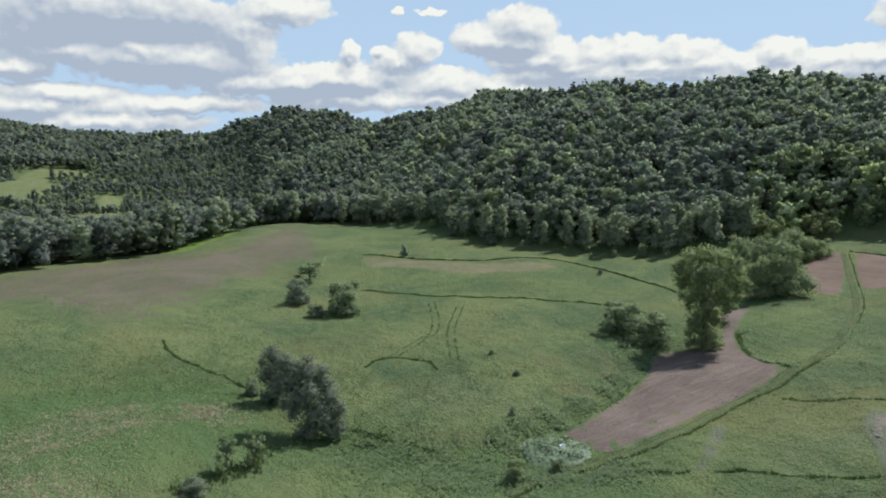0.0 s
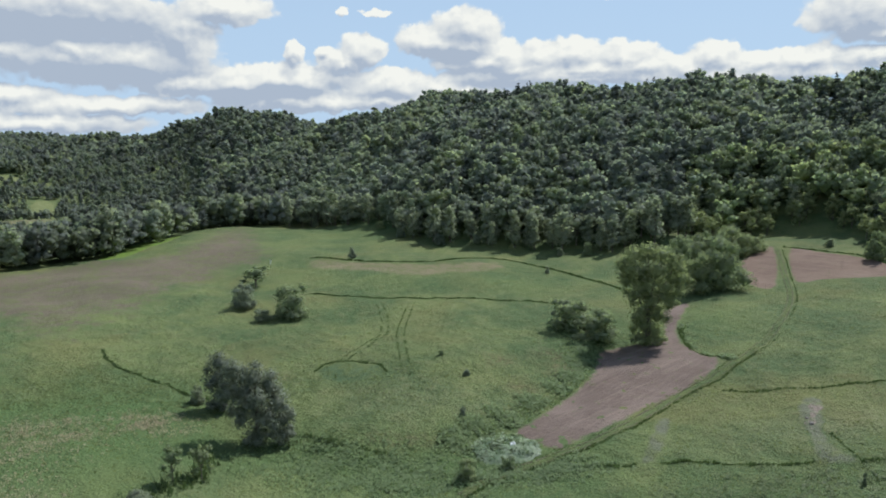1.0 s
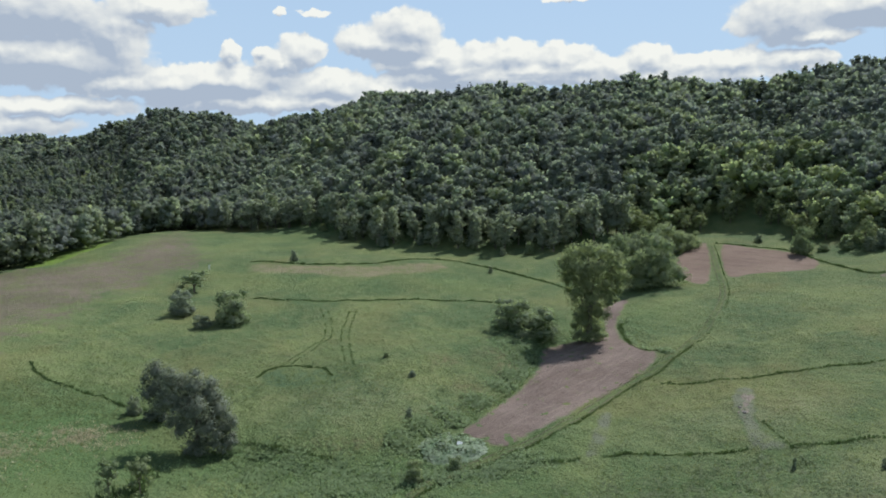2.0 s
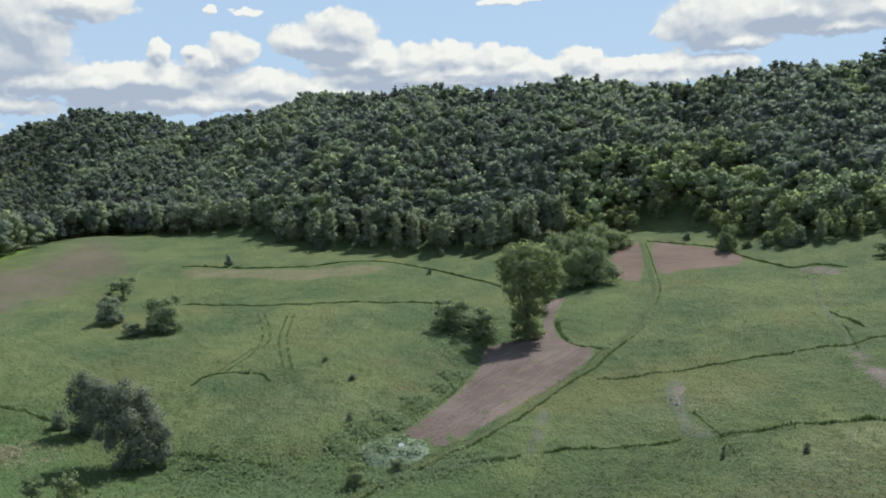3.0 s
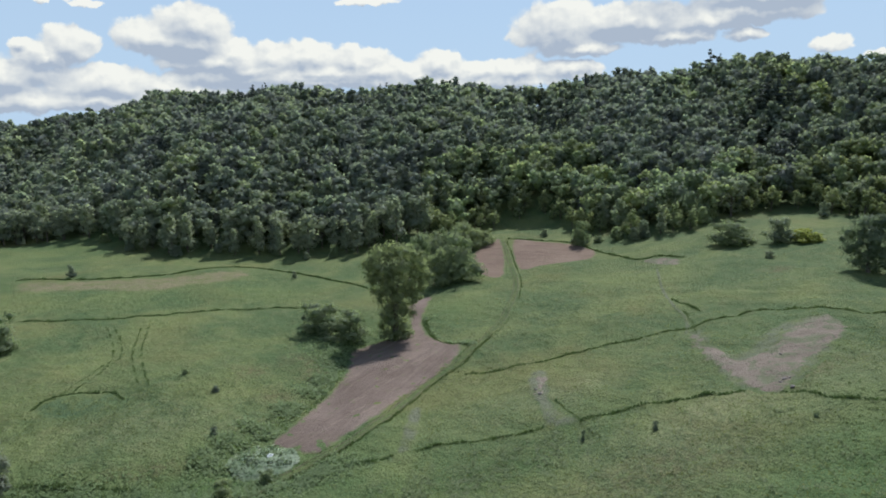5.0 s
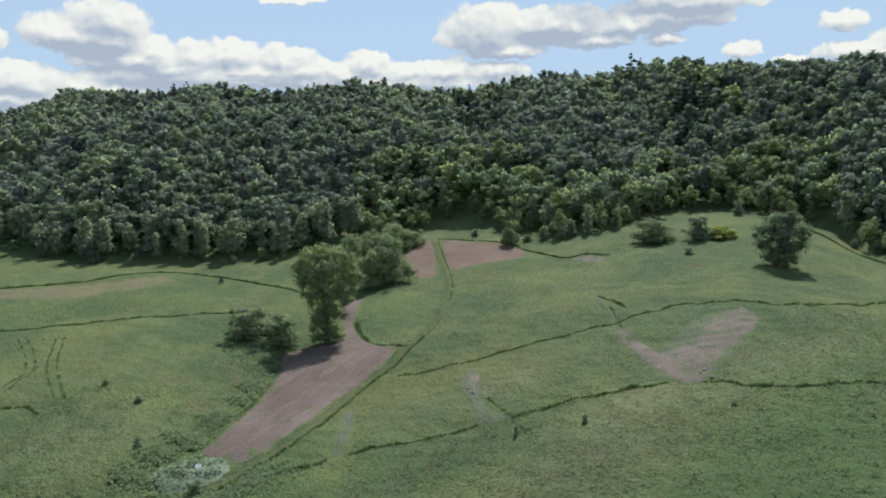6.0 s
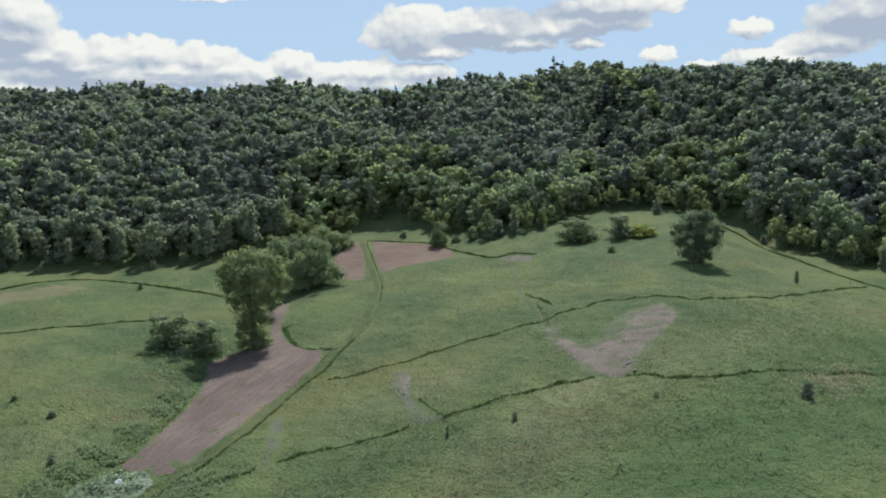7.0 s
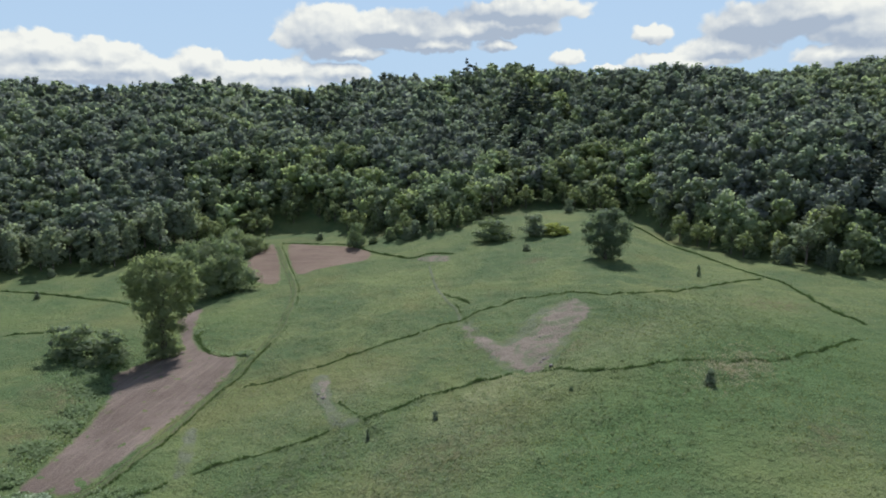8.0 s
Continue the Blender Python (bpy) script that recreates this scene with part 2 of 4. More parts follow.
    return n.blend(n.span(g, 0.3, 0.7), (0.07, 0.055, 0.045), (0.22, 0.19, 0.165)), g, 0.06


def over_grass(build, rag=0.8, low=0.15):
    """A cover that thins out into the meadow towards its rim."""
    def both(n, place):
        own, relief, depth = build(n, place)
        meadow_colour, _, _ = MEADOW(n, place)
        rim = n.node("ShaderNodeAttribute")
        rim.attribute_name = "rim"
        fray = n.math("ADD", n.math("MULTIPLY", n.math("SUBTRACT", n.noise(place, 0.55, 5.0, 0.65), 0.5), rag * 2), n.math("MULTIPLY", n.math("SUBTRACT", n.noise(place, 0.13, 3.0, 0.5), 0.5), rag))
        f = n.span(n.math("ADD", rim.outputs[2], fray), low, low + 0.6)
        return n.blend(f, meadow_colour, own), relief, depth
    return both


MEADOW = grass_build((0.078, 0.116, 0.047), (0.140, 0.168, 0.063), (0.162, 0.166, 0.080))
GRASS = material("meadow_grass", MEADOW, 0.9, 0.1)
SOIL = material("ploughed_soil", over_grass(soil_build((0.122, 0.094, 0.077), (0.168, 0.132, 0.110), 4.5, 55), 0.35), 0.95, 0.1)
TILLED = material("tilled_soil", over_grass(soil_build((0.135, 0.096, 0.074), (0.165, 0.122, 0.092), 4.0, -28), 0.35), 0.95, 0.1)
STUBBLE_M = material("hay_stubble", over_grass(stubble_build((0.114, 0.106, 0.068), (0.152, 0.126, 0.093), 0.5), 0.9), 0.95, 0.1)
BARE = material("bare_dry_earth", over_grass(stubble_build((0.165, 0.138, 0.110), (0.225, 0.186, 0.152), 0.8, (0.118, 0.140, 0.078)), 1.4, 0.12), 0.95, 0.1)
SPARSE = material("thin_grey_grass", over_grass(stubble_build((0.106, 0.126, 0.074), (0.138, 0.150, 0.098)), 0.8), 0.95, 0.1)
REED = material("rank_bluish_grass", over_grass(stubble_build((0.064, 0.104, 0.047), (0.082, 0.120, 0.055)), 0.6), 0.95, 0.1)
FRESH = material("fresh_mown_grass", over_grass(stubble_build((0.115, 0.19, 0.035), (0.14, 0.22, 0.04)), 0.4), 0.9, 0.1)
LANE_M = material("worn_grass_lane", over_grass(stubble_build((0.074, 0.108, 0.042), (0.098, 0.126, 0.051)), 0.8), 0.95, 0.1)
TRACK_M = material("worn_wheel_track", over_grass(stubble_build((0.080, 0.090, 0.047), (0.112, 0.110, 0.065)), 1.0), 0.95, 0.1)
BARK = material("grey_bark", bark_build, 0.9, 0.1)
LEAF_OAK = leaf_material("oak_leaves", (0.198, 0.220, 0.198), (0.300, 0.335, 0.205), 0.58, 0.07, (0.226, 0.264, 0.198))
LEAF_BRIGHT = leaf_material("young_leaves", (0.185, 0.230, 0.150), (0.300, 0.335, 0.165), 0.58, 0.09, (0.230, 0.278, 0.158))
LEAF_EDGE = leaf_material("pale_aspen_leaves", (0.250, 0.282, 0.218), (0.345, 0.382, 0.245), 0.55, 0.1)
LEAF_GOLD = leaf_material("yellow_green_leaves", (0.30, 0.34, 0.09), (0.44, 0.45, 0.11), 0.45, 0.2)
LEAF_GREY = leaf_material("silvery_willow_leaves", (0.150, 0.175, 0.130), (0.255, 0.280, 0.205), 0.4)
LEAF_PINE = leaf_material("pine_needles", (0.060, 0.078, 0.066), (0.095, 0.115, 0.088), 0.3)
BLADE = leaf_material("grass_blades", (0.135, 0.195, 0.075), (0.275, 0.290, 0.125), 0.4, 0.2)
LUSH = leaf_material("lush_weed_leaves", (0.130, 0.200, 0.085), (0.235, 0.300, 0.135), 0.4, 0.3)
MARGIN = leaf_material("rank_grass_blades", (0.085, 0.132, 0.050), (0.170, 0.205, 0.080), 0.35, 0.4)
WEED = leaf_material("pale_weed_leaves", (0.15, 0.23, 0.115), (0.33, 0.39, 0.27), 0.3, 0.5)
WHITE = material("white_plastic", lambda n, p: (n.blend(n.noise(p, 4.0), (0.72, 0.74, 0.74), (0.84, 0.85, 0.84)), None, 0), 0.4, 0.4)
FAR_FIELD = material("far_hay_field", over_grass(stubble_build((0.13, 0.16, 0.065), (0.17, 0.19, 0.085)), 0.3), 0.95, 0.1)
HAY_DULL = material("thin_tan_hay", over_grass(stubble_build((0.140, 0.138, 0.075), (0.185, 0.165, 0.098)), 0.8), 0.95, 0.1)
STONE = material("grey_stone", lambda n, p: (n.blend(n.noise(p, 3.0, 4.0), (0.10, 0.09, 0.08), (0.24, 0.22, 0.20)), n.noise(p, 5.0, 3.0), 0.05), 0.9, 0.2)
SEED = leaf_material("dry_seed_stalks", (0.24, 0.21, 0.12), (0.42, 0.38, 0.25), 0.35, 0.4)


# ---- lie of the land: radial profiles by bearing (degrees clockwise from +y), metres ----
EYE = 46.0
BEARING = [-180, -130, -75, -45, -33, -26, -19, -12, -7, 0, 5, 12, 20, 28, 36, 44, 51, 57, 64, 77, 95, 130]
NEAR_Z = [2, 2, 3, 4, 4, 3, 1, -1, -2, -2, -2, -2, -1, 0, 1, 3, 5, 7, 9, 10, 8, 4]           # 60 m out
MID_Z = [2, 2, 3, 5, 5, 4, 2, 1, 1, 1, 1, 0, 0, 1, 4, 7, 10, 13, 13, 11, 8, 4]           # 150 m out
EDGE_R = [300, 260, 200, 172, 224, 242, 273, 340, 329, 298, 263, 260, 258, 289, 277, 244, 282, 279, 235, 211, 220, 300]   # rim of the fields
EDGE_Z = [2, 3, 5, 7, 6, 5, 6, 5, 4, 6, 4, 3, 4, 6, 9, 12, 17, 17, 11, 9, 6, 3]
FOOT_R = [450, 420, 400, 430, 430, 420, 420, 410, 400, 350, 320, 320, 320, 334, 325, 325, 335, 324, 280, 260, 320, 430]   # valley or lower slope
FOOT_Z = [3, 4, 0, -8, -8, -8, -7, -4, 2, 18, 26, 26, 27, 28, 30, 33, 33, 33, 32, 30, 20, 6]
RIDGE_R = [900, 850, 1100, 1500, 1500, 1420, 1000, 820, 700, 600, 545, 505, 490, 480, 470, 460, 455, 440, 420, 390, 500, 800]
RIDGE_Z = [60, 55, 60, 70, 64, 41, 37, 63, 48, 58, 64, 61, 66, 69, 62, 70, 75, 71, 71, 64, 60, 55]


def ring(values, az):
    """A smooth closed curve through the values at the bearings."""
    b = np.array(BEARING + [180.0]); v = np.array(values + [values[0]], float)
    d = np.diff(v) / np.diff(b)
    m = np.empty(len(b)); m[1:-1] = np.where(d[1:] * d[:-1] > 0, 2 * d[1:] * d[:-1] / np.where(d[1:] + d[:-1] == 0, 1, d[1:] + d[:-1]), 0)
    m[0] = m[-1] = 0
    az = (np.asarray(az, float) + 180) % 360 - 180
    i = np.clip(np.searchsorted(b, az, "right") - 1, 0, len(b) - 2)
    h = b[i + 1] - b[i]; s = (az - b[i]) / h
    return (v[i] * (1 + 2 * s) * (1 - s) ** 2 + h * m[i] * s * (1 - s) ** 2 + v[i + 1] * s * s * (3 - 2 * s) + h * m[i + 1] * s * s * (s - 1))


def swell(x, y):
    """Small folds of the pasture and of the slopes."""
    return (0.9 * np.sin(x / 23 + 1.3 * np.sin(y / 41)) * np.cos(y / 29 + 0.7) + 0.35 * np.sin(x / 9.1 + y / 13.7) * np.sin(y / 8.3 - x / 17))


GULLY = [(-18, 101), (-4, 98), (10, 99), (22, 108), (34, 122), (44, 138), (56, 150), (72, 167), (86, 190)]


def gully(x, y):
    """The damp hollow that runs down beside the ploughed field."""
    best = np.full(np.shape(x), 1e9)
    for (ax, ay), (bx, by) in zip(GULLY, GULLY[1:]):
        t = np.clip(((x - ax) * (bx - ax) + (y - ay) * (by - ay)) / ((bx - ax) ** 2 + (by - ay) ** 2), 0, 1)
        best = np.minimum(best, np.hypot(x - ax - t * (bx - ax), y - ay - t * (by - ay)))
    return -1.5 * np.exp(-(best / 6.5) ** 2)


def ripple(x, y):
    """Hummocks of the pasture, a few metres across."""
    return 1.6 * (0.11 * np.sin(x / 1.05 + 1.9 * np.sin(y / 3.1)) * np.sin(y / 1.3 + 1.4 * np.sin(x / 2.7)) + 0.17 * np.sin(x / 2.3 - y / 3.9 + 1.6 * np.sin(y / 7.0)) * np.cos(y / 2.9 + 0.6 * np.sin(x / 5.0)))


def fold(x, y, r, az):
    """Spurs and hollows of the wooded slopes."""
    w = np.clip((r - ring(EDGE_R, az) - 25) / 90, 0, 1) * np.clip(1.6 - r / 1800, 0, 1)
    return w * (5.5 * np.sin(x / 31 + 2.0 * np.sin(y / 67)) * np.cos(y / 53) + 3.2 * np.sin(x / 17 - y / 39 + 1.0))


def ground(x, y):
    """The height of the ground."""
    x, y = np.asarray(x, float), np.asarray(y, float)
    r = np.hypot(x, y); az = np.degrees(np.arctan2(x, y))
    e_r, f_r, k_r = ring(EDGE_R, az), ring(FOOT_R, az), ring(RIDGE_R, az)
    k_z = ring(RIDGE_Z, az)
    rs = np.stack([0 * r, 60 + 0 * r, 150 + 0 * r, e_r, f_r, k_r, k_r * 1.7 + 200, 9000 + 0 * r])
    zs = np.stack([ring(NEAR_Z, az) * 0.5, ring(NEAR_Z, az), ring(MID_Z, az), ring(EDGE_Z, az), ring(FOOT_Z, az), k_z, k_z * 0.35, 0 * r])
    d = np.diff(zs, axis=0) / np.diff(rs, axis=0)
    m = np.zeros_like(zs)
    s2 = d[1:] + d[:-1]
    m[1:-1] = np.where(d[1:] * d[:-1] > 0, 2 * d[1:] * d[:-1] / np.where(s2 == 0, 1, s2), 0)
    z = np.zeros_like(r)
    for i in range(7):
        h = rs[i + 1] - rs[i]; s = (r - rs[i]) / h
        v = zs[i] * (1 + 2 * s) * (1 - s) ** 2 + h * m[i] * s * (1 - s) ** 2 + zs[i + 1] * s * s * (3 - 2 * s) + h * m[i + 1] * s * s * (s - 1)
        z = np.where((r >= rs[i]) & (r < rs[i + 1]), v, z)
    return z + swell(x, y) * np.clip(r / 60, 0, 1) * np.clip(2 - r / 1500, 0, 1) + fold(x, y, r, az) + gully(x, y) + ripple(x, y) * np.clip((r - 50) / 20, 0, 1) * np.clip((230 - r) / 60, 0, 1)


def mesh_of(name, verts, faces, mat, sizes=None, floats=None):
    """A mesh from arrays; faces all of one size, or sizes given; floats: point attributes."""
    verts, faces = np.asarray(verts, np.float32), np.asarray(faces, np.int32)
    me = bpy.data.meshes.new(name)
    me.vertices.add(len(verts))
    me.vertices.foreach_set("co", verts.ravel())
    k = faces.shape[1]
    me.loops.add(faces.size)
    me.loops.foreach_set("vertex_index", faces.ravel())
    me.polygons.add(len(faces))
    me.polygons.foreach_set("loop_start", np.arange(0, faces.size, k, dtype=np.int32))
    me.update(calc_edges=True)
    for key, v in (floats or {}).items():
        me.attributes.new(key, "FLOAT", "POINT").data.foreach_set("value", np.asarray(v, np.float32))
    me.materials.append(mat)
    return me


def smooth(me):
    me.polygons.foreach_set("use_smooth", np.ones(len(me.polygons), bool))
    return me


def blob(x, y, cx, cy, rx, ry):
    return np.exp(-((x - cx) / rx) ** 2 - ((y - cy) / ry) ** 2)


# ---- the ground: one sheet to the horizon, finer in the valley ----
def build_ground():
    az = np.concatenate([np.arange(-38, 82, 0.4), np.arange(82, 322, 4.0)])
    rr = np.concatenate([[4, 12, 22, 34, 44, 52, 60, 66], np.geomspace(71, 420, 210), np.geomspace(428, 1700, 60), [1900, 2200, 2600, 3200, 4000, 4900]])
    A, R = np.meshgrid(np.radians(az), rr)
    X, Y = R * np.sin(A), R * np.cos(A)
    Z = ground(X, Y)
    n, m = len(rr), len(az)
    i, j = np.meshgrid(np.arange(n - 1), np.arange(m), indexing="ij")
    k = (j + 1) % m
    quads = np.stack([i * m + j, i * m + k, (i + 1) * m + k, (i + 1) * m + j], -1).reshape(-1, 4)[:, ::-1]
    verts = np.stack([X, Y, Z], -1).reshape(-1, 3)
    verts = np.vstack([verts, [[0, 0, float(ground(0.01, 0.01))]]])
    x, y = verts[:, 0], verts[:, 1]
    dry = 1 * blob(x, y, -54, 87, 9, 7) + 0.8 * blob(x, y, -50, 97, 7, 6) + 0.9 * blob(x, y, -48, 75, 9, 6) + 0.6 * blob(x, y, -61, 114, 3, 4) + 0.5 * blob(x, y, -38, 105, 5, 4) + 0.7 * blob(x, y, 100, 40, 9, 4) + 0.5 * blob(x, y, 77, 69, 12, 4) + 0.4 * blob(x, y, 70, 92, 8, 4) + 0.35 * blob(x, y, -28, 88, 7, 4) + 0.35 * blob(x, y, 106, 60, 8, 5) + 0.4 * blob(x, y, 70, 60, 25, 12) + 0.35 * blob(x, y, 108, 48, 22, 14) + 0.3 * blob(x, y, 0, 118, 14, 9) + 0.25 * blob(x, y, 60, 95, 20, 9)
    # lush growth; the first two blobs paint shade into the left foreground grass
    lush_shade = 1.0 * blob(x, y, -48, 104, 26, 24) + 0.7 * blob(x, y, -62, 80, 26, 24) + 0.9 * blob(x, y, 80, 42, 40, 16) + 0.6 * blob(x, y, 40, 78, 26, 8) + 0.8 * blob(x, y, 120, 35, 26, 18) + 0.9 * blob(x, y, 10, 96, 26, 9) + 0.6 * blob(x, y, 46, 148, 14, 14) + 0.5 * blob(x, y, 75, 158, 12, 16) + 0.4 * blob(x, y, -10, 225, 40, 12) + 0.4 * blob(x, y, 30, 205, 40, 12) + 0.5 * blob(x, y, 8, 300, 60, 25)
    brown = 0.6 * blob(x, y, 33, 138, 4, 4) + 0.6 * blob(x, y, 24, 123, 3, 2.5) + 0.6 * blob(x, y, 34, 131, 3, 4) + 0.8 * blob(x, y, 87, 24, 8, 3) + 0.8 * blob(x, y, 150, 118, 4, 3) + 0.8 * blob(x, y, 147, 52, 7, 6) + 0.8 * blob(x, y, 1, 104, 7, 2) + 0.8 * blob(x, y, -22, 131, 2.5, 2.5) + 0.35 * blob(x, y, 63, 56, 10, 4) + 0.35 * blob(x, y, 54, 64, 10, 4) + 0.8 * blob(x, y, 91, 66, 9, 3) + 0.8 * blob(x, y, 22, 136, 3, 3) + 0.8 * blob(x, y, -37, 77, 6, 3) + 0.35 * blob(x, y, 61, 60, 12, 4) + 0.8 * blob(x, y, -28, 130, 5, 5)
    me = mesh_of("ground", verts, quads, GRASS, floats={"brown": np.clip(brown, 0, 1), "dry": np.clip(dry, 0, 1), "lush_shade": np.clip(lush_shade, 0, 1)})
    bm = bmesh.new()
    bm.from_mesh(me)
    bm.verts.ensure_lookup_table()
    for j in range(m):
        bm.faces.new((bm.verts[len(verts) - 1], bm.verts[j], bm.verts[(j + 1) % m]))
    bm.to_mesh(me)
    bm.free()
    smooth(me)
    return tagged(new("ground", me), "rolling green pasture with dry patches below wooded hills", "ground", kind="structure")


ground_sheet = build_ground()


def smooth_line(pts, step, closed=False):
    """Points each step metres along a soft curve through pts."""
    p = [Vector((*q, 0)) for q in pts]
    if closed:
        p = [p[-1]] + p + p[:2]
    else:
        p = [2 * p[0] - p[1]] + p + [2 * p[-1] - p[-2]]
    out = []
    for a, b, c, d in zip(p, p[1:], p[2:], p[3:]):
        k = max(1, int((c - b).length / step))
        for i in range(k):
            s = i / k
            out.append(0.5 * (2 * b + (c - a) * s + (2 * a - 5 * b + 4 * c - d) * s * s + (3 * b - a - 3 * c + d) * s ** 3))
    if not closed:
        out.append(p[-2])
    return out


def inside(x, y, pts):
    """Which of the places lie in the outline."""
    x, y = np.asarray(x), np.asarray(y)
    hit = np.zeros(x.shape, bool)
    for (ax, ay), (bx, by) in zip(pts, pts[1:] + pts[:1]):
        hit ^= ((ay > y) != (by > y)) & (x < (bx - ax) * (y - ay) / ((by - ay) if by != ay else 1e-9) + ax)
    return hit


def patch(name, pts, mat, label, category="field", step=1.6, lift=0.07, ragged=0.5, fade=1.5):
    """A field or worn place: a sheet that follows the ground, with a ragged outline."""
    from mathutils import geometry
    rim = [Vector((p.x + ragged * noise.noise(p * 0.45), p.y + ragged * noise.noise(p * 0.45 + Vector((9, 9, 9))))) for p in smooth_line(pts, 0.9, True)]
    outline = [(p.x, p.y) for p in rim]
    xs, ys = [p[0] for p in outline], [p[1] for p in outline]
    gx, gy = np.meshgrid(np.arange(min(xs), max(xs), step), np.arange(min(ys), max(ys), step))
    gx, gy = gx.ravel() + np.random.uniform(-0.2, 0.2, gx.size), gy.ravel() + np.random.uniform(-0.2, 0.2, gx.size)
    keep = inside(gx, gy, outline)
    co = rim + [Vector((a, b)) for a, b in zip(gx[keep], gy[keep])]
    k = len(rim)
    v, _, f, *_ = geometry.delaunay_2d_cdt(co, [], [list(range(k))], 1, 1e-4)
    vx, vy = np.array([p.x for p in v]), np.array([p.y for p in v])
    ox, oy = np.array(xs), np.array(ys)
    far = np.sqrt(np.array([((ox - a) ** 2 + (oy - b) ** 2).min() for a, b in zip(vx, vy)]))
    vz = ground(vx, vy) + lift * (np.clip(far / 1.2, 0, 1) * 1.3 - 0.3)
    me = mesh_of(name, np.stack([vx, vy, vz], -1), [t for t in f if len(t) == 3], mat, floats={"rim": np.clip(far / fade, 0, 1)})
    if len(me.polygons) and me.polygons[0].normal.z < 0:
        me.flip_normals()
    smooth(me)
    return tagged(new(name, me), label, category, kind="structure")


# ---- plants ----
def quads_on(rng, centres, normals, size):
    """Leaf clumps: one bent four-cornered sprig at each centre, turned to its normal."""
    n = len(centres)
    nn = normals + rng.normal(0, 0.45, (n, 3))
    nn /= np.linalg.norm(nn, axis=1, keepdims=True) + 1e-9
    t = np.cross(nn, rng.normal(0, 1, (n, 3)))
    t /= np.linalg.norm(t, axis=1, keepdims=True) + 1e-9
    b = np.cross(nn, t)
    s = size * rng.uniform(0.55, 1.25, (n, 1))
    u = rng.uniform(0.5, 1.0, (n, 4, 1))
    corners = np.stack([t, b, -t * 0.9, -b * 0.8], 1) * u * s[:, None, :]
    corners[:, 0] -= nn * s * 0.30
    corners[:, 2] -= nn * s * 0.25
    v = (centres[:, None, :] + corners).reshape(-1, 3)
    soft = 0.68 * normals + 0.32 * nn + np.array([0, 0, 0.2])
    return v, np.arange(n * 4).reshape(-1, 4), np.repeat(soft / np.linalg.norm(soft, axis=1, keepdims=True), 4, 0)


def crown_lobes(rng, kind, h):
    """Ellipsoids that make up a crown of a tree h high: x, y, z, rx, rz."""
    out = []
    if kind == "oak":
        w = h * rng.uniform(0.28, 0.36)
        out.append((0, 0, h * 0.60, w * 0.78, h * 0.28))
        for i in range(rng.integers(11, 15)):
            a = i * 2.4 + rng.uniform(0, 1)
            d = w * rng.uniform(0.3, 0.82)
            r = w * rng.uniform(0.26, 0.44)
            out.append((d * math.cos(a), d * math.sin(a), h * (rng.uniform(0.30, 0.90) - 0.12 * (d / w)), r, r * rng.uniform(0.75, 1.1)))
    elif kind == "tall":
        w = h * rng.uniform(0.17, 0.22)
        for i in range(11):
            f = 0.22 + 0.70 * i / 10
            a = i * 2.4 + rng.uniform(0, 1)
            d = w * rng.uniform(0.1, 0.8) * (1.1 - 0.35 * f)
            r = w * rng.uniform(0.48, 0.76) * (1.15 - 0.40 * f)
            out.append((d * math.cos(a), d * math.sin(a), h * f, r, r * 1.2))
    elif kind == "bush":
        w = h * rng.uniform(0.45, 0.6)
        out.append((0, 0, h * 0.42, w * 0.72, h * 0.36))
        out.append((0, 0, h * 0.14, w * 0.85, h * 0.16))
        for i in range(17):
            a = i * 2.4 + rng.uniform(0, 1)
            low = i % 2
            d = w * (rng.uniform(0.5, 0.85) if low else rng.uniform(0.15, 0.65))
            r = w * rng.uniform(0.22, 0.40)
            out.append((d * math.cos(a), d * math.sin(a), h * (rng.uniform(0.14, 0.40) if low else rng.uniform(0.5, 0.88)), r, r * rng.uniform(0.8, 1.2)))
    elif kind == "pine":
        for i in range(9):
            f = 0.22 + 0.74 * i / 8
            r = h * 0.22 * (1.08 - f) + 0.45
            for k in range(2 if i < 7 else 1):
                a = rng.uniform(0, 6.28)
                out.append((r * 0.5 * math.cos(a), r * 0.5 * math.sin(a), h * f, r * 0.85, h * 0.05))
    return np.array(out)


def crown(rng, kind, h, count, size, core=0.62, under=0.25, lobes=None, deep=0.66):
    """Leaf clumps over the lobes, and a rough dark heart in each lobe that closes the view through."""
    lobes = crown_lobes(rng, kind, h) if lobes is None else lobes
    area = lobes[:, 3] * (lobes[:, 3] + lobes[:, 4])
    which = rng.choice(len(lobes), count, p=area / area.sum())
    d = rng.normal(0, 1, (count, 3))
    d /= np.linalg.norm(d, axis=1, keepdims=True)
    flip = (d[:, 2] < 0) & (rng.uniform(0, 1, count) > under)
    d[flip, 2] *= -1
    L = lobes[which]
    rad = np.stack([L[:, 3], L[:, 3], L[:, 4]], 1)
    centres = L[:, :3] + d * rad * rng.uniform(deep, 1.08, (count, 1))
    normal = d / rad
    normal /= np.linalg.norm(normal, axis=1, keepdims=True)
    v, f, s = quads_on(rng, centres, normal, size)
    if core:
        base = np.array([(0, 0, 1), (1, 0, 0), (0, 1, 0), (-1, 0, 0), (0, -1, 0), (0, 0, -1)], float)
        tri = np.array([(0, 1, 2, 2), (0, 2, 3, 3), (0, 3, 4, 4), (0, 4, 1, 1), (5, 2, 1, 1), (5, 3, 2, 2), (5, 4, 3, 3), (5, 1, 4, 4)])
        for l in lobes:
            q = base * [l[3] * core, l[3] * core, l[4] * core] * rng.uniform(0.85, 1.1, (6, 1)) + l[:3]
            f = np.vstack([f, tri + len(v)])
